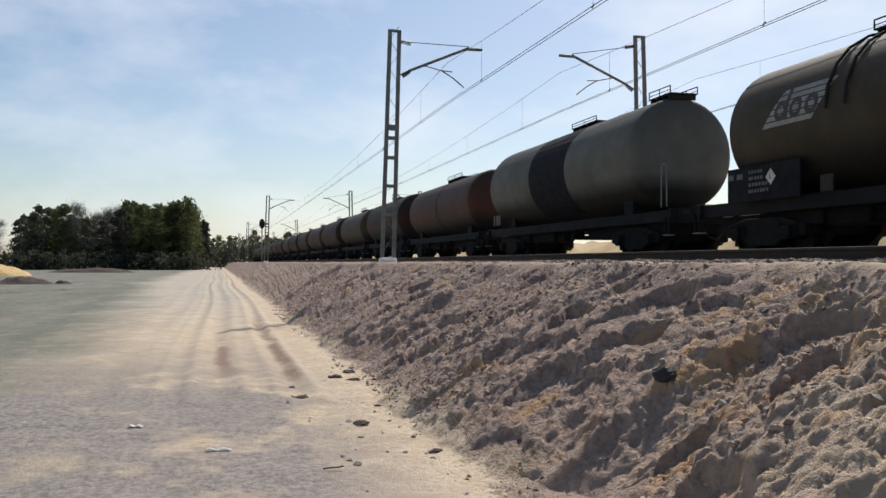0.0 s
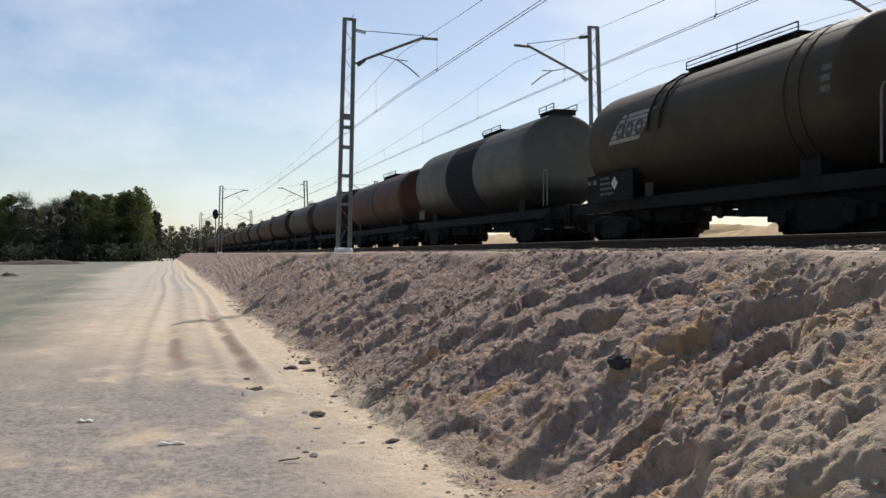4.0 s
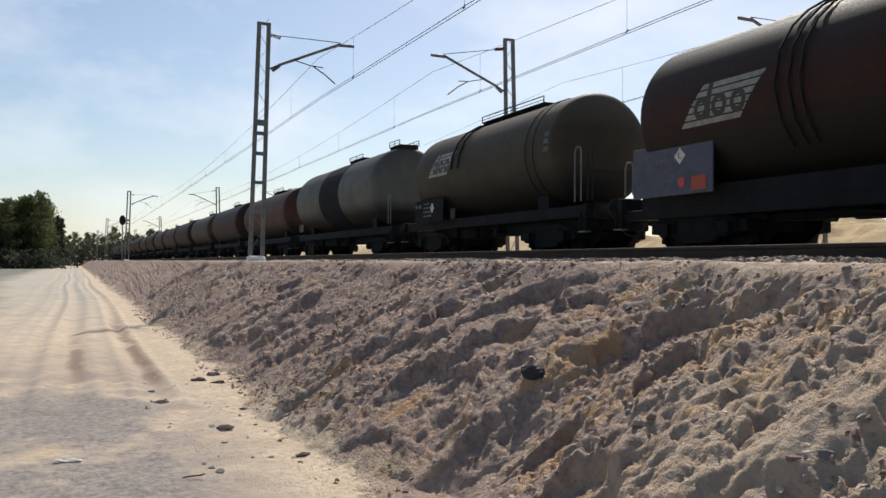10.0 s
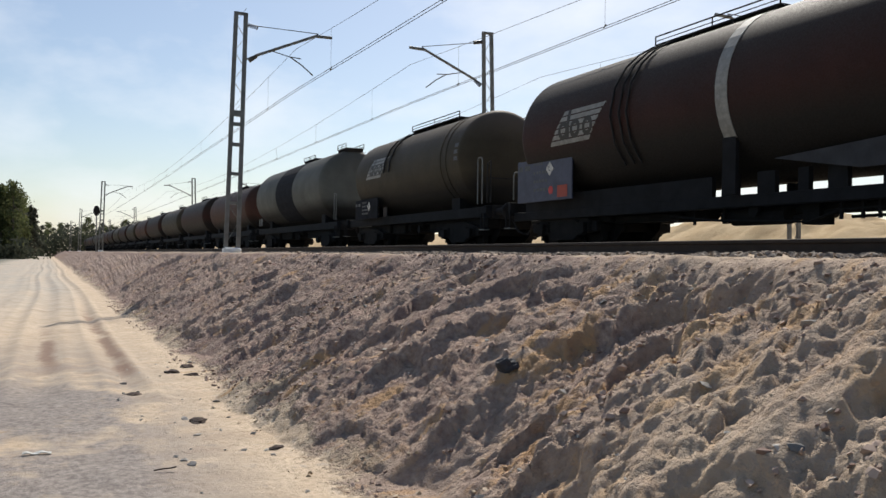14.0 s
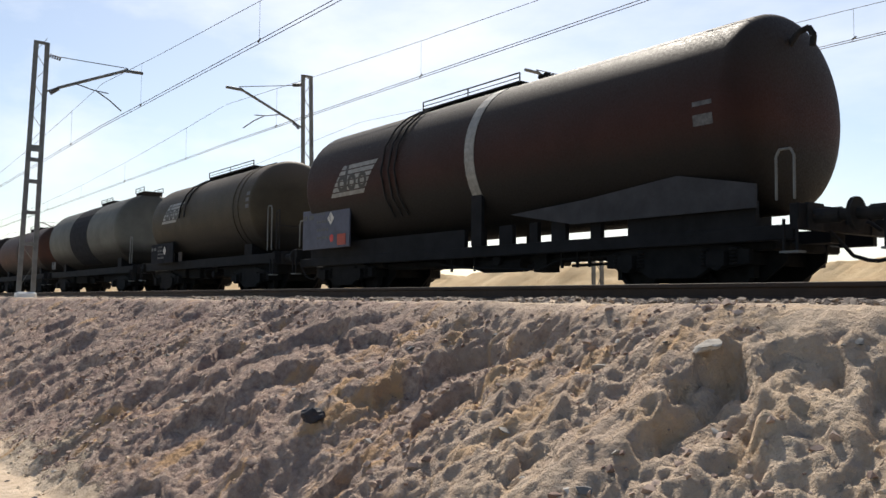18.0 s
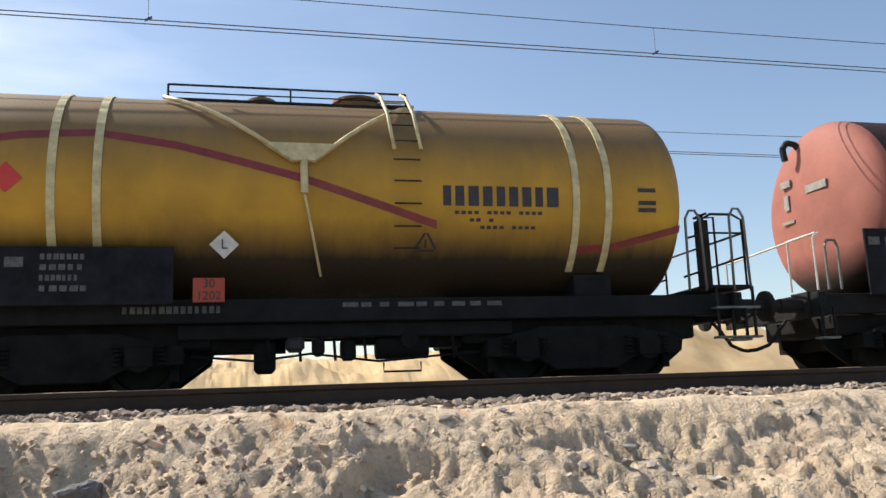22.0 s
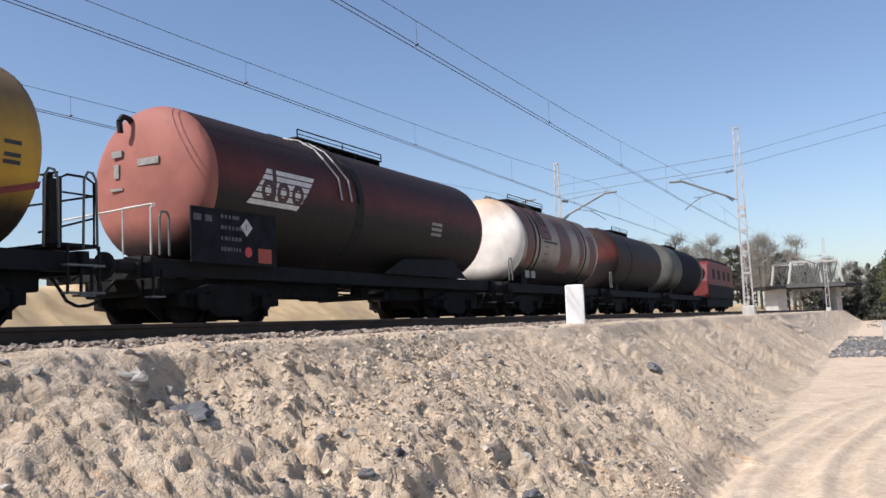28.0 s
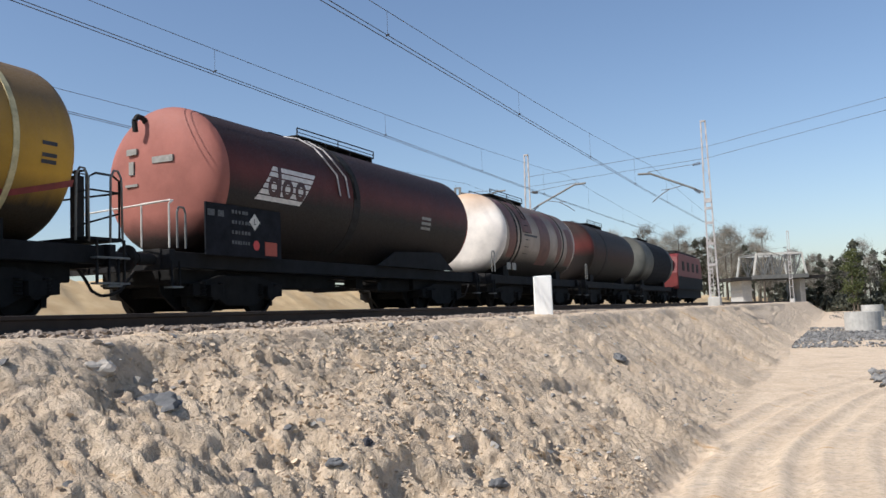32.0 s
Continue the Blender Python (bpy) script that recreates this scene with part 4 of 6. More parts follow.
def wagon(label, length, tank_len, r, zc, paint, end_paint=None, frame_mat=None, pivots=None, shift=0.0, sill=(0.90, 1.20), group="tank wagons of the train"):
    """A bogie tank wagon: origin on the track's centre line at rail level, in the middle of its length over the frame."""
    w = thing("tank_wagon", label, "tank wagon", group)
    h = length / 2
    frame_mat = frame_mat or M_FRAME
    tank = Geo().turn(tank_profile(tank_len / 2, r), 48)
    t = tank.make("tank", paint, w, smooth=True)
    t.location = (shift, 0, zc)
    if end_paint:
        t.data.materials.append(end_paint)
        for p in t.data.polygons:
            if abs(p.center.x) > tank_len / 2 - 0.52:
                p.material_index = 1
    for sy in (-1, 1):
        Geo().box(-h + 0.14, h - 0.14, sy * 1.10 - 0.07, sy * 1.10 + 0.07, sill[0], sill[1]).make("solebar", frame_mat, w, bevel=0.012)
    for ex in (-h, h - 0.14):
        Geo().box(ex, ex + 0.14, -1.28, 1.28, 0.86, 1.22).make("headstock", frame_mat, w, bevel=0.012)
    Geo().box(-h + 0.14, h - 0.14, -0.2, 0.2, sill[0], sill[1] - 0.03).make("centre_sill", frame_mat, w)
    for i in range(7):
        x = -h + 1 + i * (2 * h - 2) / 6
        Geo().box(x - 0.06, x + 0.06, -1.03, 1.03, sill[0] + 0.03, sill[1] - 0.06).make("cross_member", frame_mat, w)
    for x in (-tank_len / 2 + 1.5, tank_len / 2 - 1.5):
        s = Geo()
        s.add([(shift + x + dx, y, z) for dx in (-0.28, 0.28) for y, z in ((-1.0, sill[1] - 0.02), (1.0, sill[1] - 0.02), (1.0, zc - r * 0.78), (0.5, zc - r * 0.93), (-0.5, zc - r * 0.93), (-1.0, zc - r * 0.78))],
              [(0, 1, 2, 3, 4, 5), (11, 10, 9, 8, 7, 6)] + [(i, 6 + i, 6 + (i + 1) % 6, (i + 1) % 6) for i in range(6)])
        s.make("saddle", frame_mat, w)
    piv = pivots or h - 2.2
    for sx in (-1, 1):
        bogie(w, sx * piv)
        # added dark filler box, closes the see-through gap between bogie and frame
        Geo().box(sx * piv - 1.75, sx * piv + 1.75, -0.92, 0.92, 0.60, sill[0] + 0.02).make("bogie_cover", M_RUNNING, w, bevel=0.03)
        for d in (-0.9, 0.9):
            wheelset(w, sx * piv + d)
        for sy in (-1, 1):
            buffer(w, sx * h, sy * 0.875, sx)
        k = Geo()
        k.box(sx * (h + 0.02), sx * (h + 0.22), -0.06, 0.06, 0.98, 1.10)
        k.path([(sx * (h + 0.2), 0, 1.05), (sx * (h + 0.36), 0, 0.98), (sx * (h + 0.52), 0, 0.86)], 0.03, 8)
        k.make("coupling", M_STEEL, w)
        ho = Geo()
        ho.path([(sx * (h - 0.1), -0.42, 0.95), (sx * (h + 0.12), -0.42, 0.72), (sx * (h + 0.30), -0.40, 0.50), (sx * (h + 0.5), -0.36, 0.43), (sx * (h + 0.62), -0.3, 0.42)], 0.028, 8)
        ho.make("brake_hose", M_STEEL, w)
        st, sh = Geo(), Geo()
        st.box(sx * h - 0.25 if sx > 0 else -h - 0.05, sx * h + 0.05 if sx > 0 else -h + 0.25, -1.36, -1.18, 0.52, 0.55)
        for dx in (-0.2, 0.0):
            xx = sx * (h + dx)
            sh.box(xx - 0.015, xx + 0.015, -1.34, -1.30, 0.545, 1.0)
        sp_ = st.make("step", M_MAST, w, "grey steel step plate")
        sh.make("hanger", frame_mat, sp_)
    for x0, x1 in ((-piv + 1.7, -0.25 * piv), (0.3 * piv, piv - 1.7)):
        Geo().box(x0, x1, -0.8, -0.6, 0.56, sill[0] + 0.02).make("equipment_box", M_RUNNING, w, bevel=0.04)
    g = Geo()
    g.rod((-1.9, -0.5, 0.72), (-0.7, -0.5, 0.72), 0.19, 14)
    g.box(0.2, 0.55, -0.75, -0.45, 0.62, 0.98)
    g.path([(-piv + 1.2, -0.7, 0.86), (piv - 1.2, -0.7, 0.86)], 0.022)
    g.path([(-piv + 1.2, -0.35, 0.72), (piv - 1.2, -0.35, 0.72)], 0.025)
    g.make("brake_gear", M_RUNNING, w)
    v = Geo()
    v.rod((0.9, -0.1, zc - r - 0.02), (0.9, -0.1, 0.62), 0.11, 12)
    v.rod((0.9, -1.0, 0.66), (0.9, 1.0, 0.66), 0.075, 12)
    v.rod((0.9, -1.06, 0.66), (0.9, -1.0, 0.66), 0.12, 12)
    v.make("discharge_pipe", M_RUNNING, w)
    return w, t


def catwalk(w, x0, x1, z, rail_h=0.32, y0=-0.42, y1=0.42, mat=None):
    """A grated walkway on the top of the barrel with a low rail."""
    mat = mat or M_STEEL
    p = Geo().box(x0, x1, y0, y1, z, z + 0.035)
    for i in range(4):
        x = x0 + 0.1 + (x1 - x0 - 0.2) * i / 3
        p.box(x - 0.02, x + 0.02, y0, y1, z - 0.14, z)
    cw = p.make("walkway", mat, w)
    g = Geo()
    for y in (y0, y1):
        g.path([(x0, y, z), (x0, y, z + rail_h), (x1, y, z + rail_h), (x1, y, z)], 0.016)
        g.rod(((x0 + x1) / 2, y, z), ((x0 + x1) / 2, y, z + rail_h), 0.014)
        g.rod((x0, y, z + rail_h * 0.5), (x1, y, z + rail_h * 0.5), 0.011)
    g.make("handrail", mat, cw)
    return cw


def manhole(w, x, z, r=0.28, mat=None):
    g = Geo().rod((x, 0, z - 0.25), (x, 0, z + 0.10), r, 20)
    g.rod((x, 0, z + 0.10), (x, 0, z + 0.14), r + 0.05, 20)
    g.rod((x, 0, z + 0.14), (x, 0, z + 0.20), r * 0.5, 14)
    return g.make("manhole", mat or M_STEEL, w)


def ladder(w, x, r, zc, mat, a0=-35, a1=80, gap=0.36, off=0.10, low_mat=None, split=20):
    """Two stiles bent to the barrel with rungs; below split degrees only dark rungs."""
    n = 12
    at = [a0 + (a1 - a0) * i / n for i in range(n + 1)]
    pts = [[(x + dx, -(r + off) * math.cos(radians(a)), zc + (r + off) * math.sin(radians(a))) for a in at] for dx in (-gap / 2, gap / 2)]
    lad = Geo().path([p for p, a in zip(pts[0], at) if a >= split], 0.02).make("ladder", mat, w)
    Geo().path([p for p, a in zip(pts[1], at) if a >= split], 0.02).make("stile", mat, lad)
    for i in range(1, n):
        Geo().rod(pts[0][i], pts[1][i], 0.012, 6).make("rung", mat if at[i] > 60 else (low_mat or M_STEEL), lad)
    return lad


def grab_loop(w, x, y=-1.25, z0=1.28, z1=2.0, wd=0.28, mat=None):
    g = Geo()
    g.path([(x, y, z0), (x, y, z1 - 0.1), (x + wd * 0.2, y, z1), (x + wd * 0.8, y, z1), (x + wd, y, z1 - 0.1), (x + wd, y, z0)], 0.02, 8)
    return g.make("grab_rail", mat or M_MAST, w)


def striped_mark(w, t, x, u, r, size, white=None, dark=None):
    """A slanted panel of white stripes under three heavy dark rings and a bar."""
    s = size
    for k in range(6):
        y0 = u - 0.30 * s + k * 0.105 * s
        sl = 0.85 * 0.105 * s
        xl = x - 0.86 * s + k * sl
        decal("stripe", ((xl, y0), (xl + 1.28 * s, y0), (xl + 1.28 * s + sl * 0.8, y0 + 0.082 * s), (xl + sl * 0.8, y0 + 0.082 * s)), r, 0, white or M_DECAL, t, "faded white stripe", 0.005, 3, 2)
    for k in range(3):
        cx, rad, n = x - 0.37 * s + k * 0.39 * s, 0.175 * s, 20
        vs, fs = [], []
        for i in range(n):
            a = 2 * math.pi * i / n
            for rr in (rad, rad * 0.48):
                vs.append(on_tank(r, 0, cx + 0.92 * rr * math.cos(a) + 0.12 * rr * math.sin(a), u - 0.05 * s + rr * math.sin(a), 0.010))
        fs = [(2 * i, 2 * ((i + 1) % n), 2 * ((i + 1) % n) + 1, 2 * i + 1) for i in range(n)]
        link("ring", vs, fs, dark or M_DARKMARK, t)
    decal("bar", ((x - 0.29 * s, u - 0.22 * s), (x - 0.19 * s, u - 0.22 * s), (x - 0.12 * s, u + 0.31 * s), (x - 0.22 * s, u + 0.31 * s)), r, 0, dark or M_DARKMARK, t, "", 0.010, 1, 4)


M_OLIVEMARK = plain("mark_olive", (0.030, 0.024, 0.018), 0.55, 0.0, 0.3, 6, 0.05)
M_DARKMARK = plain("mark_red", (0.06, 0.018, 0.015), 0.55, 0.0, 0.3, 6, 0.05)


def diamond(parent, x, y, z, s, mat, text=""):
    g = Geo().add([(x, y, z - s), (x + s, y, z), (x, y, z + s), (x - s, y, z), (x, y + 0.006, z - s), (x + s, y + 0.006, z), (x, y + 0.006, z + s), (x - s, y + 0.006, z)],
                  [(0, 1, 2, 3), (7, 6, 5, 4), (0, 4, 5, 1), (1, 5, 6, 2), (2, 6, 7, 3), (3, 7, 4, 0)])
    d = g.make("diamond_sign", mat, parent, "diamond sign")
    if text:
        lettered(text, s * 1.0, pose(x, y - 0.004, z, 90, 0, 0), M_INK, d)
    return d


def board(w, x0, x1, z0, z1, y, seed, mat=None, sign=0.62, plates=True):
    """A flat data board with rows of small lettering, a diamond and plates."""
    b = Geo().box(x0, x1, y - 0.02, y + 0.02, z0, z1).make("data_board", mat or M_BOARD, w, "dark data board with faded lettering", bevel=0.006)
    rng = random.Random(seed)
    for k in range(4):
        z = z1 - 0.16 - k * (z1 - z0 - 0.2) / 4
        bars(b, M_INKY, x0 + 0.32 * (x1 - x0), x0 + 0.62 * (x1 - x0) * rng.uniform(0.8, 1), z, y - 0.022, 0.07, rng.randint(4, 7), seed + k)
    bars(b, M_INKY, x0 + 0.05, x0 + 0.27 * (x1 - x0), z1 - 0.25, y - 0.022, 0.12, 2, seed + 9)
    if plates:
        Geo().box(x0 + 0.76 * (x1 - x0), x0 + 0.93 * (x1 - x0), y - 0.03, y - 0.021, z0 + 0.06, z0 + 0.34).make("warning_plate", M_ORANGE, b, "orange plate")
        Geo().rod((x0 + 0.64 * (x1 - x0), y - 0.028, z0 + 0.25), (x0 + 0.64 * (x1 - x0), y - 0.021, z0 + 0.25), 0.10, 16).make("red_disc", M_REDSIGN, b)
    if sign:
        diamond(b, x0 + sign * (x1 - x0), y - 0.03, z1 - 0.28, 0.17, M_PALE, "L")
    return b


# ---- wagons, from the near middle outwards ----
WAGONS = []


def placed(w, x):
    w.location = (x, DT, 0)
    WAGONS.append((w, x))
    return w


# yellow wagon
R1, Z1 = 1.46, 2.66
w, t = wagon("yellow tank wagon with maroon stripe and cream straps", 11.5, 10.14, R1, Z1, T_YELLOW, pivots=3.4, shift=0.0)
for x in (-3.52, -3.00, 3.22, 3.70):
    hoop("strap", x, 0.10, R1, 0, M_CREAM, t, -48, 228, 0.02, "cream steel strap")


def stripe_line(pts, wd, r, mat, parent):
    for (xa, ua), (xb, ub) in zip(pts, pts[1:]):
        decal("stripe", ((xa, ua - wd / 2), (xb, ub - wd / 2), (xb, ub + wd / 2), (xa, ua + wd / 2)), r, 0, mat, parent, "maroon stripe", 0.005, 4, 1)


stripe_line(((-4.62, 0.40), (-3.9, 0.57), (-3.06, 0.64), (-2.1, 0.48), (-0.5, 0.05), (1.25, -0.53)), 0.11, R1, M_MAROON, t)
stripe_line(((3.15, -0.88), (3.75, -0.84), (4.80, -0.55)), 0.11, R1, M_MAROON, t)
x = 1.33
for k, wd in enumerate((0.155, 0.17, 0.19, 0.18, 0.165, 0.175, 0.175, 0.155, 0.215)):
    decal("block_letter", rect(x, x + wd - 0.045, -0.27, 0.0), R1, 0, M_INK, t, "dark block", 0.006, 1, 2)
    x += wd + 0.012
for k, (xa, xb) in enumerate(((1.40, 2.90), (1.7, 2.1), (1.85, 2.75))):
    n = int((xb - xa) / 0.09)
    for i in range(n):
        if (i * 7 + k) % 5:
            decal("small_letter", rect(xa + i * 0.09, xa + i * 0.09 + 0.06, -0.38 - k * 0.10, -0.335 - k * 0.10), R1, 0, M_INK, t, "", 0.006, 1, 1)
for z in (0.0, 0.1, 0.28):
    decal("small_letter", rect(4.15, 4.42, z - 0.32, z - 0.26), R1, 0, M_INK, t, "", 0.006, 1, 1)
decal("red_diamond", ((-4.02, -0.20), (-3.83, -0.02), (-4.02, 0.18), (-4.21, -0.02)), R1, 0, M_REDSIGN, t, "red diamond sign", 0.008, 3, 3)
for k in range(3):
    a = 2 * math.pi * k / 3
    pa, pb = [(1.11 + 0.15 * math.sin(q), -0.80 + 0.15 * math.cos(q)) for q in (a, a + 2 * math.pi / 3)]
    nx, ny = -(pb[1] - pa[1]) * 0.12, (pb[0] - pa[0]) * 0.12
    decal("triangle_side", (pa, pb, (pb[0] + nx, pb[1] + ny), (pa[0] + nx, pa[1] + ny)), R1, 0, M_INK, t, "", 0.007, 2, 1)
decal("triangle_bolt", rect(1.095, 1.125, -0.85, -0.73), R1, 0, M_INK, t, "", 0.007, 1, 1)
bd = board(w, -4.32, -2.09, 1.11, 1.82, -1.40, 11, sign=0, plates=False)
diamond(bd, -1.49, -1.42, 1.85, 0.18, M_PALE, "L")
pl = Geo().box(-1.86, -1.48, -1.44, -1.40, 1.13, 1.43).make("hazard_plate", M_ORANGE, w, "orange hazard plate with black numbers", bevel=0.005)
lettered("30", 0.15, pose(-1.67, -1.443, 1.355, 90), M_INK, pl)
lettered("1202", 0.15, pose(-1.67, -1.443, 1.205, 90), M_INK, pl)
bars(w, M_INKY, -2.7, -1.5, 1.02, -1.172, 0.09, 14, 21)
bars(w, M_INKY, 0.0, 2.2, 1.08, -1.172, 0.06, 9, 22)
catwalk(w, -2.27, 1.06, Z1 + R1 - 0.06, 0.22, -0.45, 0.45, M_STEEL)
manhole(w, 0.4, Z1 + R1 + 0.02, 0.32, T_YELLOW)
manhole(w, -1.0, Z1 + R1 - 0.02, 0.16, T_YELLOW)
lad = tube([(0.62, -0.42, Z1 + R1 + 0.16), (0.63, -0.80, Z1 + R1 - 0.02), (0.65, -1.22, Z1 + 1.05), (0.68, -1.50, Z1 + 0.48)], 0.026, "ladder", M_CREAM, w)
tube([(0.98, -0.42, Z1 + R1 + 0.16), (0.99, -0.80, Z1 + R1 - 0.02), (1.01, -1.22, Z1 + 1.05), (1.04, -1.50, Z1 + 0.48)], 0.026, "stile", M_CREAM, lad)
for k in range(11):
    a_ = radians(78 - 11 * k)
    yy, zz = -(R1 + 0.10) * math.cos(a_), Z1 + (R1 + 0.10) * math.sin(a_)
    tube([(0.66, yy, zz), (1.02, yy, zz)], 0.012, "rung", M_CREAM if k < 2 else M_RUST, lad)
# gear hung below the frame
Geo().box(-2.05, 2.35, -1.02, -0.85, 0.70, 0.90).make("under_beam", M_FRAME, w, bevel=0.02)
for x0, x1, y0, z0, z1 in ((-1.12, -0.84, -0.9, 0.26, 0.70), (-0.72, -0.48, -1.06, 0.52, 0.72), (-0.38, -0.22, -1.05, 0.46, 0.72), (0.0, 0.20, -0.95, 0.40, 0.70)):
    Geo().box(x0, x1, y0, y0 + 0.24, z0, z1).make("brake_valve", M_PLATE if z0 > 0.5 else M_RUNNING, w, bevel=0.05)
tube([(0.48, -0.8, 0.58), (1.18, -0.8, 0.58)], 0.17, "air_reservoir", M_RUNNING, w)
tube([(-1.9, -0.95, 0.50), (-1.1, -0.95, 0.42), (-0.4, -0.95, 0.50), (0.5, -0.95, 0.38), (1.9, -0.95, 0.48)], 0.016, "brake_rod", M_RUNNING, w)
tube([(0.55, -1.0, 0.36), (0.55, -1.0, 0.24), (1.05, -1.0, 0.24), (1.05, -1.0, 0.36)], 0.014, "foot_loop", M_RUNNING, w)
for x_ in (-0.95, -0.55, -0.1, 0.3, 1.5):
    tube([(x_, -0.97, 0.72), (x_ + 0.02, -0.97, 0.40)], 0.02, "hanger_rod", M_RUNNING, w)
for xa, xb, ua, ub in ((-2.3, -0.92, 1.55, 0.48), (1.1, -0.12, 1.55, 0.48)):
    tube([on_tank(R1, Z1, xa + (xb - xa) * i / 6, ua + (ub - ua) * i / 6, 0.06) for i in range(7)], 0.03, "drain_channel", M_CREAM, w)
g = Geo()
vs = [on_tank(R1, Z1, x_, u_, l_) for l_ in (0.03, 0.10) for x_, u_ in ((-1.0, 0.50), (-0.06, 0.50), (-0.36, 0.26), (-0.66, 0.26))]
g.add(vs, [(0, 3, 2, 1), (4, 5, 6, 7), (0, 1, 5, 4), (1, 2, 6, 5), (2, 3, 7, 6), (3, 0, 4, 7)])
g.rod(on_tank(R1, Z1, -0.5, 0.30, 0.06), on_tank(R1, Z1, -0.5, -0.15, 0.06), 0.05)
g.path([on_tank(R1, Z1, -0.5 + 0.03 * i, -0.15 - 0.14 * i, 0.04) for i in range(9)], 0.018)
g.make("spill_tray", M_CREAM, w)
g = Geo()
g.rod((-5.55, -1.2, 1.26), (-5.55, -1.2, 1.85), 0.02)
g.rod((-5.55, -1.2, 1.80), (-5.55, -1.2, 1.88), 0.035)
g.make("lamp_bracket", M_STEEL, w)
# end platform with rails and a brake column
p = Geo().box(5.2, 5.95, -1.25, 1.25, 1.28, 1.33).make("end_platform", M_FRAME, w)
for y in (-1.2, 1.2):
    tube([(5.25, y, 1.33), (5.25, y, 2.3), (5.40, y, 2.38), (5.75, y, 2.38), (5.9, y, 2.3), (5.9, y, 1.33)], 0.02, "platform_rail", M_STEEL, p)
    tube([(5.0, y, 2.02), (5.3, y, 2.1), (5.9, y, 2.1)], 0.016, "platform_rail", M_STEEL, p)
    tube([(4.9, y, 1.45), (5.9, y, 1.75)], 0.016, "platform_rail", M_STEEL, p)
tube([(5.9, -1.2, 2.1), (5.9, 1.2, 2.1)], 0.018, "platform_rail", M_STEEL, p)
tube([(5.9, -0.45, 1.33), (5.9, -0.45, 2.5), (5.9, 0.1, 2.6)], 0.018, "platform_rail", M_STEEL, p)
for xa, xb, zt_ in ((4.95, 5.22, 2.42), (5.66, 5.93, 2.46)):
    tube([(xa, -1.24, 1.25), (xa + 0.02, -1.24, zt_ - 0.12), (xa + 0.09, -1.24, zt_), (xb - 0.09, -1.24, zt_), (xb - 0.02, -1.24, zt_ - 0.12), (xb, -1.24, 1.25)], 0.02, "grab_loop", M_MAST, p)
for zz in (0.98, 0.56):
    Geo().box(5.28, 5.98, -1.36, -1.20, zz, zz + 0.03).make("step_plate", M_MAST, p, "worn grey step plate")
for xx in (5.34, 5.92):
    Geo().box(xx - 0.015, xx + 0.015, -1.30, -1.26, 0.56, 1.30).make("step_hanger", M_STEEL, p)
g = Geo().box(5.55, 5.70, -0.62, -0.46, 1.33, 2.42)
g.rod((5.62, -0.54, 2.42), (5.62, -0.54, 2.52), 0.05)
g.rod((5.62, -0.72, 2.5), (5.62, -0.36, 2.5), 0.02)
g.make("brake_column", M_STEEL, p)
placed(w, 0.62)

# dark red wagon with one pale hoop
R2, Z2 = 1.60, 2.80
w, t = wagon("long dark red tank wagon with a pale hoop, grimy", 15.3, 13.75, R2, Z2, T_DARKRED, shift=0.13, pivots=5.3, sill=(0.72, 0.94))
for xa, xb in ((-6.9, -0.03), (0.22, 0.60), (1.10, 1.50), (2.00, 2.22), (2.60, 2.97), (3.60, 3.84), (4.46, 6.9)):
    Geo().box(xa, xb, -1.16, -1.06, 0.935, 1.32).make("frame_panel", M_FRAME, w)
g = Geo()
g.rod((0.2, -0.8, 0.56), (1.5, -0.8, 0.56), 0.16, 14)
g.rod((-0.6, -0.3, 0.60), (0.1, -0.3, 0.60), 0.12, 12)
g.rod((1.6, -0.8, 0.50), (2.6, -0.8, 0.60), 0.05, 8)
g.box(1.9, 2.25, -0.95, -0.6, 0.38, 0.72)
g.path([(-1.5, -1.0, 0.66), (-0.3, -1.0, 0.52), (2.1, -1.0, 0.42), (2.7, -1.0, 0.60), (4.0, -1.0, 0.62)], 0.025)
g.path([(2.6, -0.6, 0.50), (4.4, -0.6, 0.52)], 0.03)
for x_ in (-0.7, 0.1, 2.7, 3.1, 3.4):
    g.box(x_, x_ + 0.05, -1.02, -0.98, 0.44, 0.73)
g.make("brake_rigging", M_RUNNING, w)
hoop("pale_hoop", 0.53, 0.30, R2, 0, M_DECAL, t, -32, 212, 0.012, "pale painted hoop")
Geo().box(0.47, 0.80, -1.38, -1.30, 0.94, 1.98).make("hoop_bracket", M_FRAME, w)
for x in (-2.75, -2.45, -2.2):
    g = Geo().path([on_tank(R2, Z2, x + 0.2 + 0.05 * math.sin(i), u, 0.05) for i, u in enumerate((2.2, 1.9, 1.5, 1.1, 0.6, 0.0, -0.6, -1.1))], 0.022)
    g.make("vent_pipe", M_STEEL, w)
striped_mark(w, t, -4.15, -0.02, R2, 1.25, None, M_OLIVEMARK)
board(w, -6.85, -4.35, 1.15, 2.20, -1.42, 31, plain("blue_grey_board", (0.060, 0.064, 0.095), 0.6, 0, 0.3, 3, 0.1))
for k in range(2):
    decal("small_letter", rect(6.0, 6.35, -0.02 - 0.3 * k, 0.05 - 0.2 * k), R2, 0, M_INKY, t, "", 0.006, 3, 1)
catwalk(w, -2.65, 0.87, Z2 + R2 + 0.02, 0.20)
manhole(w, 1.25, Z2 + R2, 0.14)
grab_loop(w, 7.3)
grab_loop(w, -7.4)
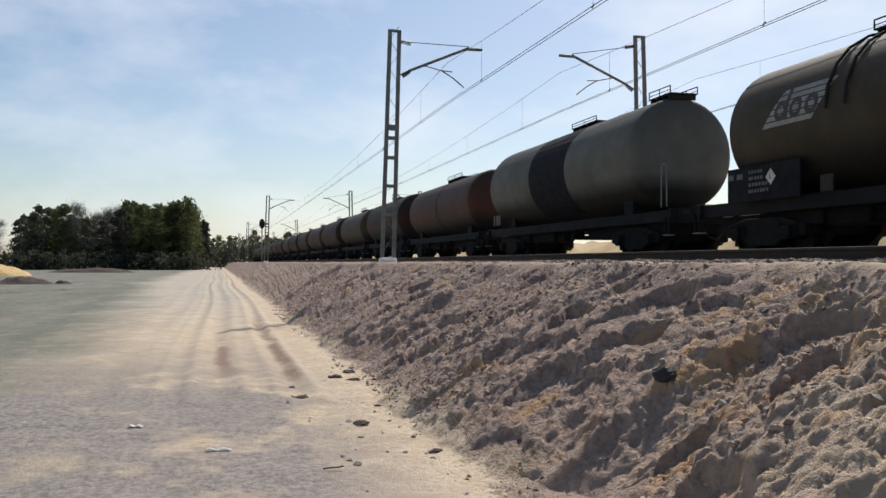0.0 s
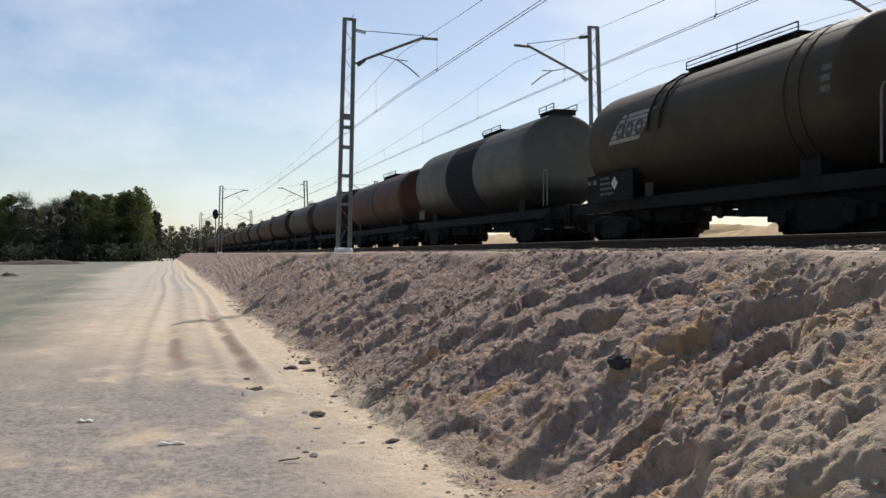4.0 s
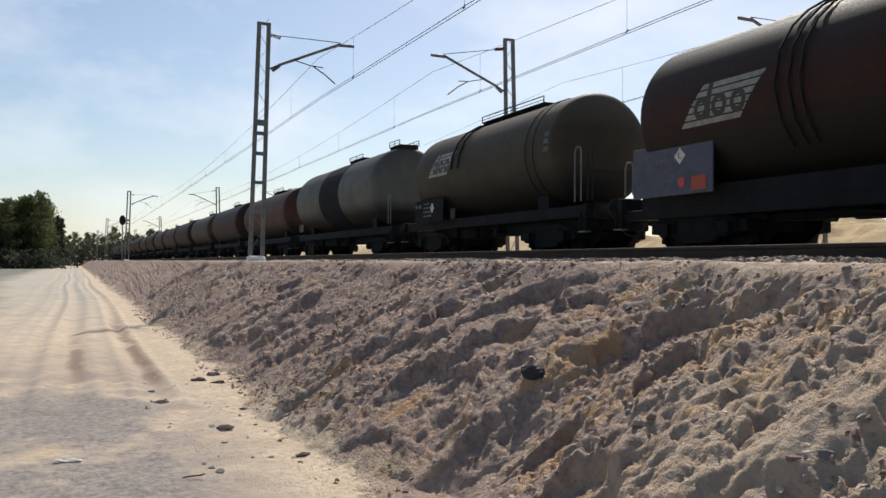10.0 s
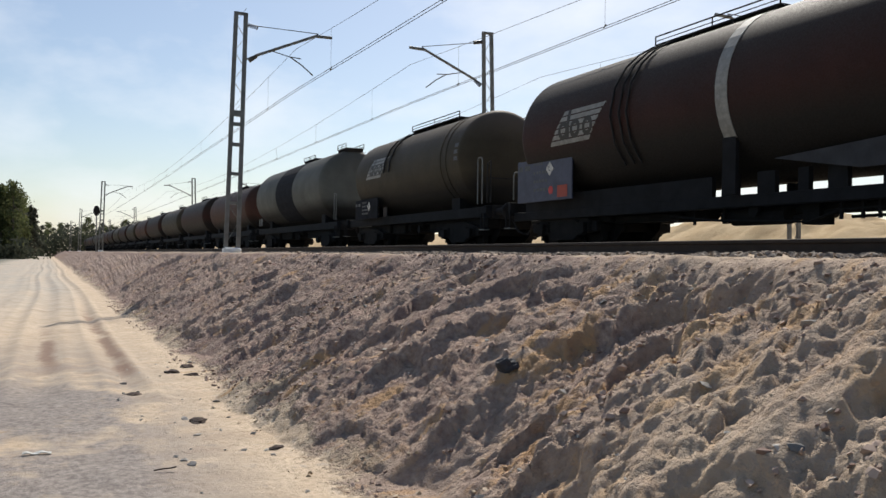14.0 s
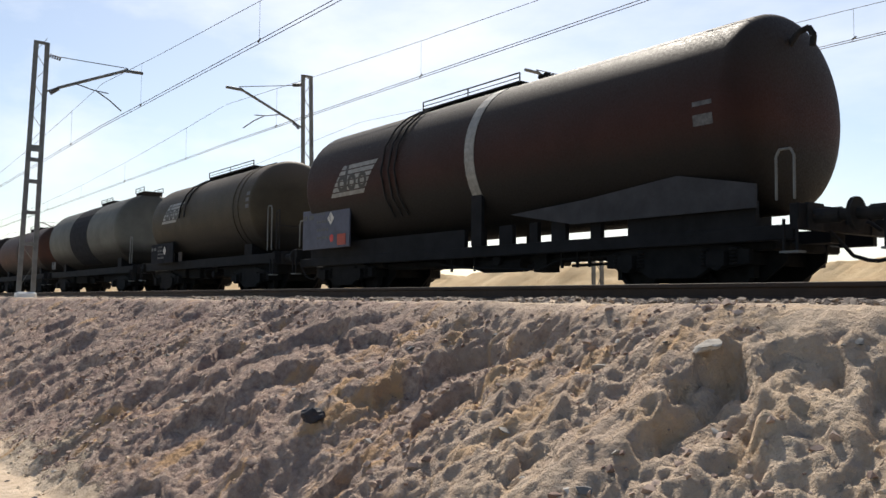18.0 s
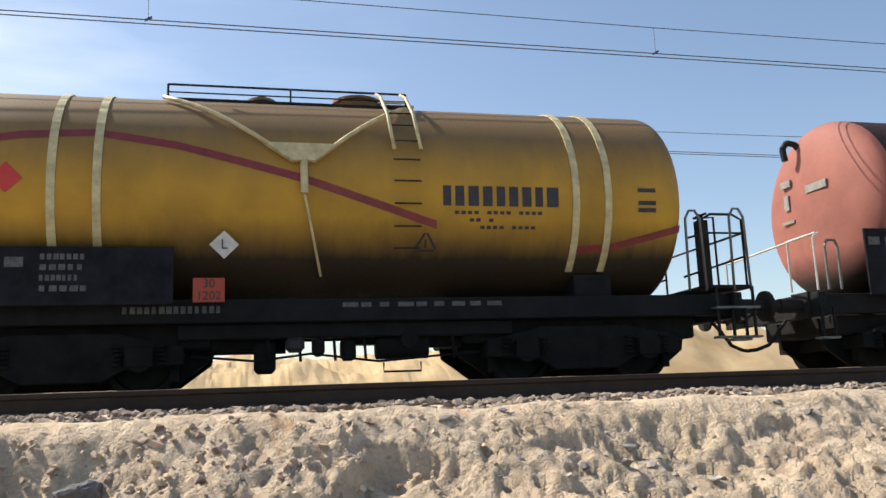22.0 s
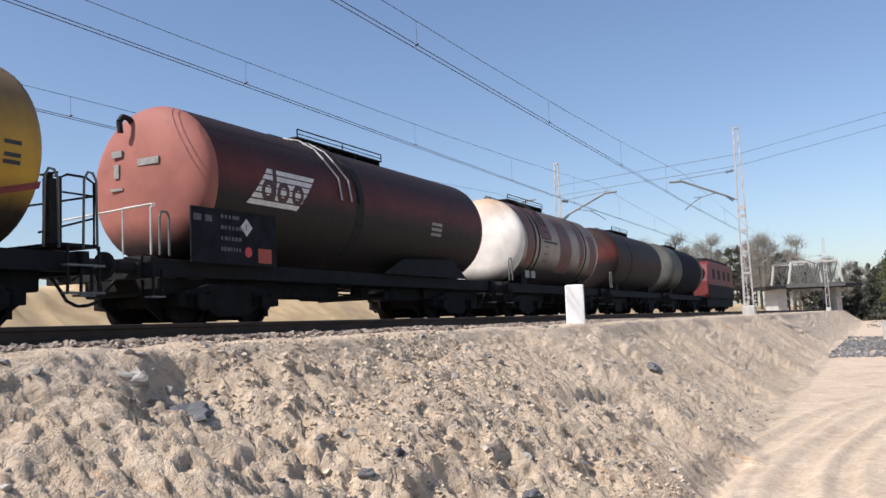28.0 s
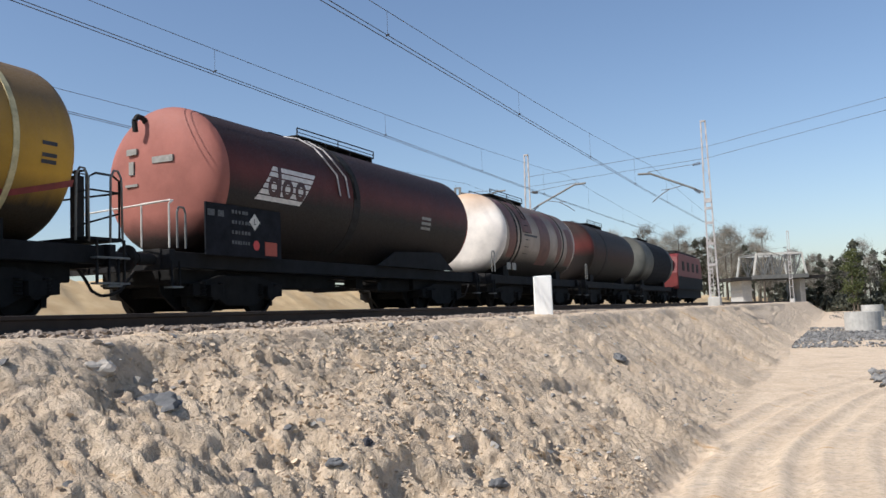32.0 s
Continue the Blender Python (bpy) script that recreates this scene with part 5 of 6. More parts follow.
sp = Geo().add([(x_, -1.30, z_) for x_, z_ in ((3.3, 1.20), (7.0, 1.20), (7.0, 1.55), (5.6, 1.82), (3.6, 1.62), (1.6, 1.50))] + [(x_, -1.26, z_) for x_, z_ in ((3.3, 1.20), (7.0, 1.20), (7.0, 1.55), (5.6, 1.82), (3.6, 1.62), (1.6, 1.50))],
               [(0, 1, 2, 3, 4, 5), (11, 10, 9, 8, 7, 6)] + [(i, 6 + i, 6 + (i + 1) % 6, (i + 1) % 6) for i in range(6)])
sp.make("side_plate", M_PLATE, w, "grey side plate over the saddle")
hk = Geo().path([(6.85, -0.2, Z2 + 0.95), (7.05, -0.2, Z2 + 1.18), (7.22, -0.2, Z2 + 1.22), (7.30, -0.2, Z2 + 1.08), (7.28, -0.2, Z2 + 0.92)], 0.05, 8)
hk.make("lifting_hook", M_STEEL, t.parent)
placed(w, -14.0)

# red wagon with a lit salmon end
R3, Z3 = 1.50, 2.74
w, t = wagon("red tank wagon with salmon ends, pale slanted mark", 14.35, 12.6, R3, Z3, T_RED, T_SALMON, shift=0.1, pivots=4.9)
striped_mark(w, t, -3.95, -0.02, R3, 1.25, M_FRESH)
for x in (-2.0, -1.6, -1.25):
    Geo().path([on_tank(R3, Z3, x + 0.25 * (u < 0.9), u, 0.05) for u in (2.2, 1.8, 1.3, 0.95, 0.5, 0.0)], 0.020).make("vent_pipe", M_GALV if x < -1.5 else M_STEEL, w)
hoop("dark_hoop", -1.0, 0.32, R3, 0, M_STEEL, t, -60, 240, 0.01)
board(w, -6.37, -3.99, 1.15, 2.15, -1.40, 41)
catwalk(w, -1.82, 1.93, Z3 + R3 + 0.06, 0.20)
manhole(w, 0.2, Z3 + R3, 0.25)
grab_loop(w, -6.95, -1.25, 1.25, 2.0, 0.22)
g = Geo()
for y in (-1.2, 1.2):
    g.path([(-7.1, y, 1.25), (-7.1, y, 2.05), (-7.0, y, 2.12)], 0.018)
g.path([(-7.05, -1.2, 2.12), (-7.05, 1.2, 2.02)], 0.018)
g.path([(-7.05, -1.2, 2.12), (-7.05, -0.5, 2.10), (-7.05, -0.5, 1.3)], 0.018)
g.make("end_rail", M_PALE, w)
hk = Geo().path([(-5.95, 0.35, Z3 + 1.10), (-6.08, 0.35, Z3 + 1.26), (-6.24, 0.35, Z3 + 1.28), (-6.33, 0.35, Z3 + 1.16), (-6.30, 0.35, Z3 + 0.95)], 0.055, 8)
hk.make("lifting_hook", M_STEEL, w)
for zz, y0_, y1_, hh in ((0.52, 0.42, 0.68, 0.12), (0.12, 0.50, 0.62, 0.26), (0.30, -0.50, 0.02, 0.13), (-0.12, 0.40, 0.72, 0.05)):
    Geo().box(-6.215, -6.17, y0_, y1_, Z3 + zz, Z3 + zz + hh).make("end_lettering", M_DECAL, w)
for k in range(3):
    decal("small_letter", rect(2.6, 3.2, -0.45 + 0.14 * k, -0.37 + 0.14 * k), R3, 0, M_DECAL, t, "", 0.006, 2, 1)
sp = Geo().add([(x_, y_, z_) for y_ in (-1.30, -1.26) for x_, z_ in ((0.4, 1.20), (5.2, 1.20), (4.2, 1.72), (1.4, 1.60))],
               [(0, 1, 2, 3), (7, 6, 5, 4)] + [(i, 4 + i, 4 + (i + 1) % 4, (i + 1) % 4) for i in range(4)])
sp.make("side_plate", M_FRAME, w, "black side plate over the saddle")
placed(w, 14.8)

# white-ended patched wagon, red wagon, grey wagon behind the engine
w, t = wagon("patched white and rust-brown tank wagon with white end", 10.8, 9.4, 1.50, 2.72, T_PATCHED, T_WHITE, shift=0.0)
for x, wd, ul, uh in ((-3.9, 0.7, -0.9, 1.5), (-2.6, 1.1, 0.1, 1.7), (-0.4, 1.3, -1.1, 1.2), (1.9, 0.5, -0.9, 1.6), (3.3, 0.9, -1.0, 0.7)):
    decal("brown_patch", ((x, ul), (x + wd, ul), (x + wd * 0.7, uh), (x - 0.3, uh * 0.9)), 1.5, 0, M_BROWNPATCH, t, "rust-brown repaired patch", 0.010, 3, 24)
decal("black_line", rect(-2.4, -0.9, -0.02, 0.06), 1.5, 0, M_INK, t, "", 0.007, 3, 1)
for x in (-3.2, -2.8, 2.6):
    hoop("strap", x, 0.12, 1.5, 0, M_STEEL, t, -50, 230, 0.02)
catwalk(w, -3.0, 0.6, 4.3, 0.2)
ladder(w, -2.3, 1.5, 2.72, M_STEEL)
grab_loop(w, -5.2)
bars(w, M_DECAL, -4.0, -2.9, 1.4, -1.35, 0.25, 2, 5)
placed(w, 28.6)
w, t = wagon("red and black tank wagon with a red end", 11.05, 9.6, 1.50, 2.72, T_DARKRED, T_RED)
hoop("strap", -2.0, 0.3, 1.5, 0, M_STEEL, t)
catwalk(w, -1.5, 1.5, 4.3, 0.2)
grab_loop(w, -5.3)
placed(w, 40.75)
w, t = wagon("grey tank wagon with a black middle behind the engine", 11.15, 10.0, 1.52, 2.75, T_GREY)
hoop("black_band", 0.8, 6.2, 1.52, 0, M_BOARD, t, -60, 240, 0.008)
catwalk(w, -1.5, 1.5, 4.33, 0.2)
placed(w, 53.1)


def engine():
    e = thing("locomotive", "red electric locomotive coupled to the tank wagons", "locomotive")
    m_red = plain("engine_red", (0.15, 0.02, 0.018), 0.6, 0, 0.2, 2, 0.1)
    b = Geo().add([(x_, y_, z_) for y_ in (-1.45, 1.45) for x_, z_ in ((-6.0, 1.1), (6.0, 1.1), (6.0, 2.3), (5.6, 3.5), (5.2, 3.75), (-5.2, 3.75), (-5.6, 3.5), (-6.0, 2.3))],
                  [tuple(range(8)), tuple(range(15, 7, -1))] + [(i, 8 + i, 8 + (i + 1) % 8, (i + 1) % 8) for i in range(8)])
    body = b.make("body", m_red, e, bevel=0.06)
    for x in (-3.5, -1.2, 1.2, 3.5):
        Geo().box(x - 0.5, x + 0.5, -1.47, -1.44, 2.5, 3.2).make("window", M_STEEL, body)
    Geo().box(-6.02, -5.5, -1.1, 1.1, 2.5, 3.2).make("windscreen", M_INSUL, body)
    Geo().box(-5.0, 5.0, -1.2, 1.2, 3.75, 4.0).make("roof_box", M_STEEL, body, bevel=0.04)
    Geo().box(-5.95, 5.95, -1.47, 1.47, 1.1, 2.05).make("lower_body", M_FRAME, body, "black lower half of the body")
    Geo().box(-5.9, 5.9, -1.3, 1.3, 0.45, 1.1).make("underframe", M_FRAME, e)
    for x in (-3.4, 3.4):
        bogie(e, x)
        for d in (-0.9, 0.9):
            wheelset(e, x + d)
    for sx in (-1, 1):
        for sy in (-0.875, 0.875):
            buffer(e, sx * 6.0, sy, sx)
    return e


placed(engine(), 66.0)

# dark wagon with a slanted mark
R5, Z5 = 1.48, 2.72
w, t = wagon("dark olive and rust tank wagon with faded slanted mark", 12.35, 10.0, R5, Z5, T_OLIVE, shift=0.15, pivots=3.9)
striped_mark(w, t, -2.4, 0.25, R5, 1.2, None, M_OLIVEMARK)
for x in (-1.3, -0.8):
    Geo().path([on_tank(R5, Z5, x, u, 0.05) for u in (2.2, 1.8, 1.3, 0.9, 0.4, 0.0)], 0.03).make("vent_pipe", M_STEEL, w)
for x in (3.3, 3.7):
    hoop("strap", x, 0.10, R5, 0, T_OLIVE, t, -50, 230, 0.02)
for k in range(3):
    decal("small_letter", rect(4.3, 4.55, -0.1 + 0.2 * k, 0.02 + 0.2 * k), R5, 0, M_INKY, t, "", 0.006, 2, 1)
bd = board(w, -4.68, -2.2, 1.15, 1.90, -1.38, 51, sign=0.63, plates=False)
Geo().box(-1.6, -1.25, -1.40, -1.36, 1.18, 1.50).make("warning_plate", M_RUST, w, "dull rusty plate")
catwalk(w, -1.3, 2.64, Z5 + R5 + 0.06, 0.20)
manhole(w, 0.6, Z5 + R5, 0.25)
grab_loop(w, 5.6, -1.25, 1.28, 2.6)
g = Geo()
g.path([(6.1, -1.2, 1.28), (6.1, -1.2, 2.4), (6.3, -1.2, 2.45), (6.3, -1.2, 1.28)], 0.02)
g.path([(6.1, -1.2, 2.0), (6.1, 1.2, 2.0)], 0.018)
g.make("end_rail", M_STEEL, w)
placed(w, -29.1)

# grey wagon with a dark band
R6, Z6 = 1.60, 2.86
w, t = wagon("pale grey tank wagon with a broad dark band", 15.45, 13.1, R6, Z6, T_GREY, shift=-0.2, pivots=5.3)
hoop("dark_band", 0.0, 3.3, R6, 0, M_BOARD, t, -60, 240, 0.008, "broad dark painted band")
catwalk(w, 5.0, 6.2, Z6 + R6 + 0.06, 0.22)
catwalk(w, -0.6, 1.4, Z6 + R6 + 0.06, 0.18)
manhole(w, 0.4, Z6 + R6, 0.25)
grab_loop(w, 7.2, -1.25, 1.28, 2.4)
bars(w, M_INKY, -6.6, -5.6, 1.35, -1.36, 0.4, 3, 8)
placed(w, -44.25)

# the long tail of the train
w1, t1 = wagon("rust-orange tank wagon far down the train", 14.7, 13.0, 1.46, 2.70, tank_paint("rust_tank", (0.075, 0.033, 0.022), (0.045, 0.032, 0.025), 0.5, -0.9, 0.7, 0.55, 0.2))
hoop("strap", 0.3, 0.25, 1.46, 0, M_STEEL, t1)
catwalk(w1, -1.2, 1.6, 4.24, 0.2)
placed(w1, -60.6)
w2, t2 = wagon("dark brown tank wagon far down the train", 13.2, 12.3, 1.5, 2.74, T_DARKRED)
catwalk(w2, -1.2, 1.2, 4.3, 0.2)
placed(w2, -75.9)
w3, t3 = wagon("olive tank wagon far down the train", 13.2, 12.0, 1.48, 2.72, T_OLIVE)
catwalk(w3, -0.2, 2.2, 4.26, 0.2)
placed(w3, -90.6)
for k in range(14):
    src = (w2, w1, w3, w2, w3)[k % 5]
    x = -105.3 - 14.7 * k
    c = copy_thing(src, pose(x, DT, 0))
    WAGONS.append((c, x))

# ---- catenary ----
def mast(x, y, side, h=8.1, foot=-0.15, mat=None, label="two-legged lattice steel mast with a bracket arm", lean=1.4, drop=0.0):
    """side: +1 when its arm reaches towards +y; it leans a little that way."""
    mat = mat or M_MAST
    m_ = thing("catenary_mast", label, "catenary mast", "masts of the overhead line")
    m_.location, m_.rotation_euler = (x, y, foot), (radians(-side * lean), 0, 0)
    hw0, hw1 = 0.21, 0.165 if drop == 0 else 0.10
    up, arm_mat = 6.47 - drop, mat if drop == 0 else M_MAST

    def half(z):
        return hw0 + (hw1 - hw0) * z / h
    for sy in (-1, 1):
        g = Geo().beam((0, sy * hw0, -0.1), (0, sy * hw1, h), 0.075 if drop == 0 else 0.05, 0.14 if drop == 0 else 0.07)
        g.make("leg", mat, m_)
    for z, t_ in ((1.55, 0.05), (2.55, 0.055), (3.55, 0.06), (4.25, 0.06), (4.62, 0.10), (h - 0.04, 0.04)):
        Geo().box(-0.055, 0.055, -half(z), half(z), z - t_, z + t_).make("batten", mat, m_)
    z, s = 4.75, 1
    while z < h - 0.3:
        Geo().beam((0.03 * s, -s * half(z), z), (0.03 * s, s * half(z + 0.5), z + 0.5), 0.028, 0.012).make("lacing_bar", mat, m_)
        z, s = z + 0.5, -s
    Geo().beam((0.0, -half(0), 0.15), (0.0, half(0.9), 0.95), 0.03, 0.012).make("lacing_bar", mat, m_)
    Geo().beam((0.0, half(0.9), 0.95), (0.0, -half(1.5), 1.5), 0.03, 0.012).make("lacing_bar", mat, m_)
    Geo().box(-0.2, 0.2, -0.30, 0.30, -0.6, 0.03).make("foundation", M_WHITE if x < 0 else M_CONC, m_, "pale concrete foundation", bevel=0.06)
    ye, zt, zs = side * 2.75, 7.70 - drop, (h - 0.40 if drop == 0 else 6.45)
    arm = Geo().rod((0, side * 0.55, up + 0.21), (0, ye, zt), 0.05, 8).make("bracket_arm", arm_mat, m_)
    Geo().rod((0, ye - side * 0.12, zt - 0.05), (0, ye + side * 0.50, zt - 0.02), 0.055, 8).make("arm_tip", arm_mat, arm)
    Geo().rod((0, side * 0.15, up), (0, side * 0.58, up + 0.23), 0.028, 8).make("hinge", arm_mat, arm)
    Geo().rod((0, side * 0.15, zs), (0, ye, zt + 0.05), 0.014, 6).make("stay_rod", M_WIRE, arm)
    for z0, ya, yb, zb in ((zs, 0.26, 0.62, zs - 0.06), (up, 0.34, 0.60, up + 0.21)):
        q = Geo()
        for k in range(5):
            f0, f1 = k / 5, (k + 0.5) / 5
            q.rod((0, side * (ya + (yb - ya) * f0), z0 + (zb - z0) * f0), (0, side * (ya + (yb - ya) * f1), z0 + (zb - z0) * f1), 0.07, 10)
        q.make("insulator", M_INSUL, arm)
    Geo().path([(0, side * 1.05, up + 0.46), (0, side * 1.7, up + 0.33), (0, side * 2.15, up + 0.31)], 0.018).make("registration_tube", M_WIRE, arm)
    Geo().path([(0, side * 1.75, up + 0.33), (0, side * 2.2, up + 0.08), (0, side * 2.6, up - 0.22)], 0.022).make("registration_arm", M_WIRE, arm)
    return m_


for k, x in enumerate((-29.7, -108.0, -180, -252, 42.2, 115.0)):
    mast(x, YA, 1, 8.1 if x < 0 else 8.5, mat=M_GALV if x > 0 else None, foot=0.2 if x > 0 else -0.05, lean=1.4 if x < 0 else 0.4, drop=1.45 if x > 0 else 0.0)
for x in (-29.3, -102.0, -174, -246, 44.0, 117.0):
    mast(x, YB, -1, 8.55, mat=M_GALV if x > 0 else None, lean=1.4 if x < 0 else 0.4, drop=1.0 if x > 0 else 0.0)
for x in (-20.9, -95.0, 50.0):
    mast(x, YC, -1)


SPANS = (-252, -180, -105, -29.5, 43, 116, 190, 262)


def stagger(x, y):
    """The wires swing from side to side between the masts."""
    return y + float(np.interp(x, SPANS, (0.2, -0.25, 0.2, -0.28, 0.46, -0.25, 0.2, -0.25)))


def wire(y, z_at, sag, r, name="contact_wire"):
    pts = []
    for a, b in zip(SPANS, SPANS[1:]):
        for i in range(12):
            t_ = i / 12
            x = a + (b - a) * t_
            pts.append((x, stagger(x, y), z_at - sag * 4 * t_ * (1 - t_)))
    pts.append((SPANS[-1], stagger(SPANS[-1], y), z_at))
    c = bpy.data.curves.new(name, "CURVE")
    c.dimensions, c.bevel_depth, c.bevel_resolution = "3D", r, 2
    s = c.splines.new("POLY")
    s.points.add(len(pts) - 1)
    for p_, q_ in zip(s.points, pts):
        p_.co = (*q_, 1)
    c.materials.append(M_WIRE)
    return tagged(new(name, c), "dark overhead line wire above the track", "overhead wire", "overhead wires")


def droppers(y, zc, zm, sag):
    for a, b in ((-105, -29.5), (-29.5, 43), (43, 116)):
        for i in range(9):
            t_ = (i + 0.5) / 9
            x = a + (b - a) * t_
            ys_ = stagger(x, y)
            g = Geo().rod((x, ys_, zc), (x, ys_, zm - sag * 4 * t_ * (1 - t_)), 0.004, 5)
            d = tagged(g.make("dropper_wire", M_WIRE), "thin dropper between messenger and contact wire", "dropper wire", "dropper wires")
            Geo().rod((x - 0.05, ys_, zc - 0.02), (x + 0.05, ys_, zc + 0.04), 0.02, 5).make("clamp", M_WIRE, d)


for y, zc in ((D + 0.15, 5.49), (DT, 5.42), (D3, 5.5)):
    wire(y - 0.05, zc, 0.03, 0.009)
    wire(y + 0.05, zc, 0.05, 0.009)
    wire(y, zc + 1.45, 1.0, 0.007, "messenger_wire")
    droppers(y, zc, zc + 1.45, 1.0)

# feeder wires that cross above the masts towards the lane's far side
for dz in (0.0, 0.55):
    f_ = Geo().path([(44.0, YB, 6.6 + dz), (42.2, YA, 6.85 + dz), (41.0, -12.0, 9.6 + dz), (38.0, -60.0, 17.0 + dz)], 0.010, 5)
    tagged(f_.make("feeder_wire", M_WIRE), "thin feeder wire strung across from the masts", "overhead wire", "feeder wires")

# ---- beside the line ----
sg = thing("railway_signal", "black round-headed railway signal on a thin post", "signal")
sg.location = (-104.0, 5.0, ZT)
Geo().rod((0, 0, -0.3), (0, 0, 4.2), 0.07, 10).make("post", M_MAST, sg)
hd = Geo().add([(x_, 0.34 * math.cos(q_), 4.6 + 0.58 * math.sin(q_)) for x_ in (-0.08, 0.08) for q_ in (2 * math.pi * i / 20 for i in range(20))],
               [tuple(range(20))[::-1], tuple(range(20, 40))] + [(i, (i + 1) % 20, 20 + (i + 1) % 20, 20 + i) for i in range(20)])
hd.make("head", M_STEEL, sg, "black oval backing plate")
for zz in (4.3, 4.75):
    Geo().rod((0.12, 0, zz), (0.26, 0, zz), 0.12, 12).make("hood", M_STEEL, sg)

km = Geo().box(-0.16, 0.16, -0.16, 0.16, -0.4, 0.55).make("marker_post", M_WHITE, bevel=0.015)
km.location = (14.6, 5.15, -0.06)
km.rotation_euler = (0, 0, radians(20))
tagged(km, "plain white concrete marker post on the bank's crest", "marker post")


def ring(x, y, r, h):
    g = Geo()
    n = 28
    vs = []
    for rr, z in ((r, 0), (r, h), (r - 0.1, h), (r - 0.1, 0.1)):
        vs += [(rr * math.cos(2 * math.pi * i / n), rr * math.sin(2 * math.pi * i / n), z) for i in range(n)]
    g.add(vs, [(k * n + i, k * n + (i + 1) % n, (k + 1) * n + (i + 1) % n, (k + 1) * n + i) for k in range(3) for i in range(n)])
    ob = g.make("concrete_ring", M_CONC)
    ob.location = (x, y, float(height(np.array([x]), np.array([y]))[0]) - 0.1)
    return tagged(ob, "grey concrete well ring standing on gravel", "concrete ring", "concrete rings")


ring(54, -0.75, 0.95, 1.2)
ring(95, -2.5, 1.0, 1.3)
gr = np.concatenate([spots(9000, 21, (36, 62), (-5, 2.2), patchy=0.12, cut=-0.2), spots(2500, 22, (75, 150), (-12, 1.5), patchy=0.06), spots(1500, 23, (20, 24), (-2.5, -0.2), patchy=0.5, cut=0.4)])
gr[:, 2] += 0.03 * np.random.RandomState(3).rand(len(gr))
stones("gravel_heap", gr, 0.03, 0.11, stone_material("dark_gravel", (0.075, 0.075, 0.072), (0.20, 0.195, 0.185)), 5, "dark grey gravel spread beside the lane", "gravel")


# ---- woods ----
def leaf_material(name, a, c):
    m, n, l, b = material(name, 0.8)
    b.inputs["Specular IOR Level"].default_value = 0.2
    gi = n.new("ShaderNodeNewGeometry")
    r = ramp(n, (0.0, a), (1.0, c))
    l.new(gi.outputs["Random Per Island"], r.inputs["Fac"])
    oi = n.new("ShaderNodeObjectInfo")
    hs = n.new("ShaderNodeHueSaturation")
    mr = node(n, "ShaderNodeMapRange", To_Min=0.7, To_Max=1.3)
    l.new(oi.outputs["Random"], mr.inputs["Value"])
    l.new(mr.outputs["Result"], hs.inputs["Value"])
    l.new(r.outputs["Color"], hs.inputs["Color"])
    l.new(hs.outputs["Color"], b.inputs["Base Color"])
    tr = n.new("ShaderNodeBsdfTranslucent")
    l.new(hs.outputs["Color"], tr.inputs["Color"])
    mx = n.new("ShaderNodeMixShader")
    mx.inputs["Fac"].default_value = 0.45
    l.new(b.outputs["BSDF"], mx.inputs[1])
    l.new(tr.outputs["BSDF"], mx.inputs[2])
    l.new(mx.outputs["Shader"], n["Material Output"].inputs["Surface"])
    return m


M_GROUND_HEAP = plain("yellow_sand", (0.60, 0.42, 0.19), 0.95, 0, 0.2, 3, 0.5)
M_BARK = plain("bark", (0.10, 0.08, 0.06), 0.9, 0, 0.3, 6, 0.5)
# needle and twig tones are raised to carry the haze over the distant woods
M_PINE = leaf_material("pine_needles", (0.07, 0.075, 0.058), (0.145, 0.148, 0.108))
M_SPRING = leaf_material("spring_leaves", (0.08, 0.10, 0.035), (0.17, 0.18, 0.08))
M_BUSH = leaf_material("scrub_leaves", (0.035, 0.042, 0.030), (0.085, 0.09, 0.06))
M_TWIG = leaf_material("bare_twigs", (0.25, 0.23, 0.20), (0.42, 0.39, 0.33))


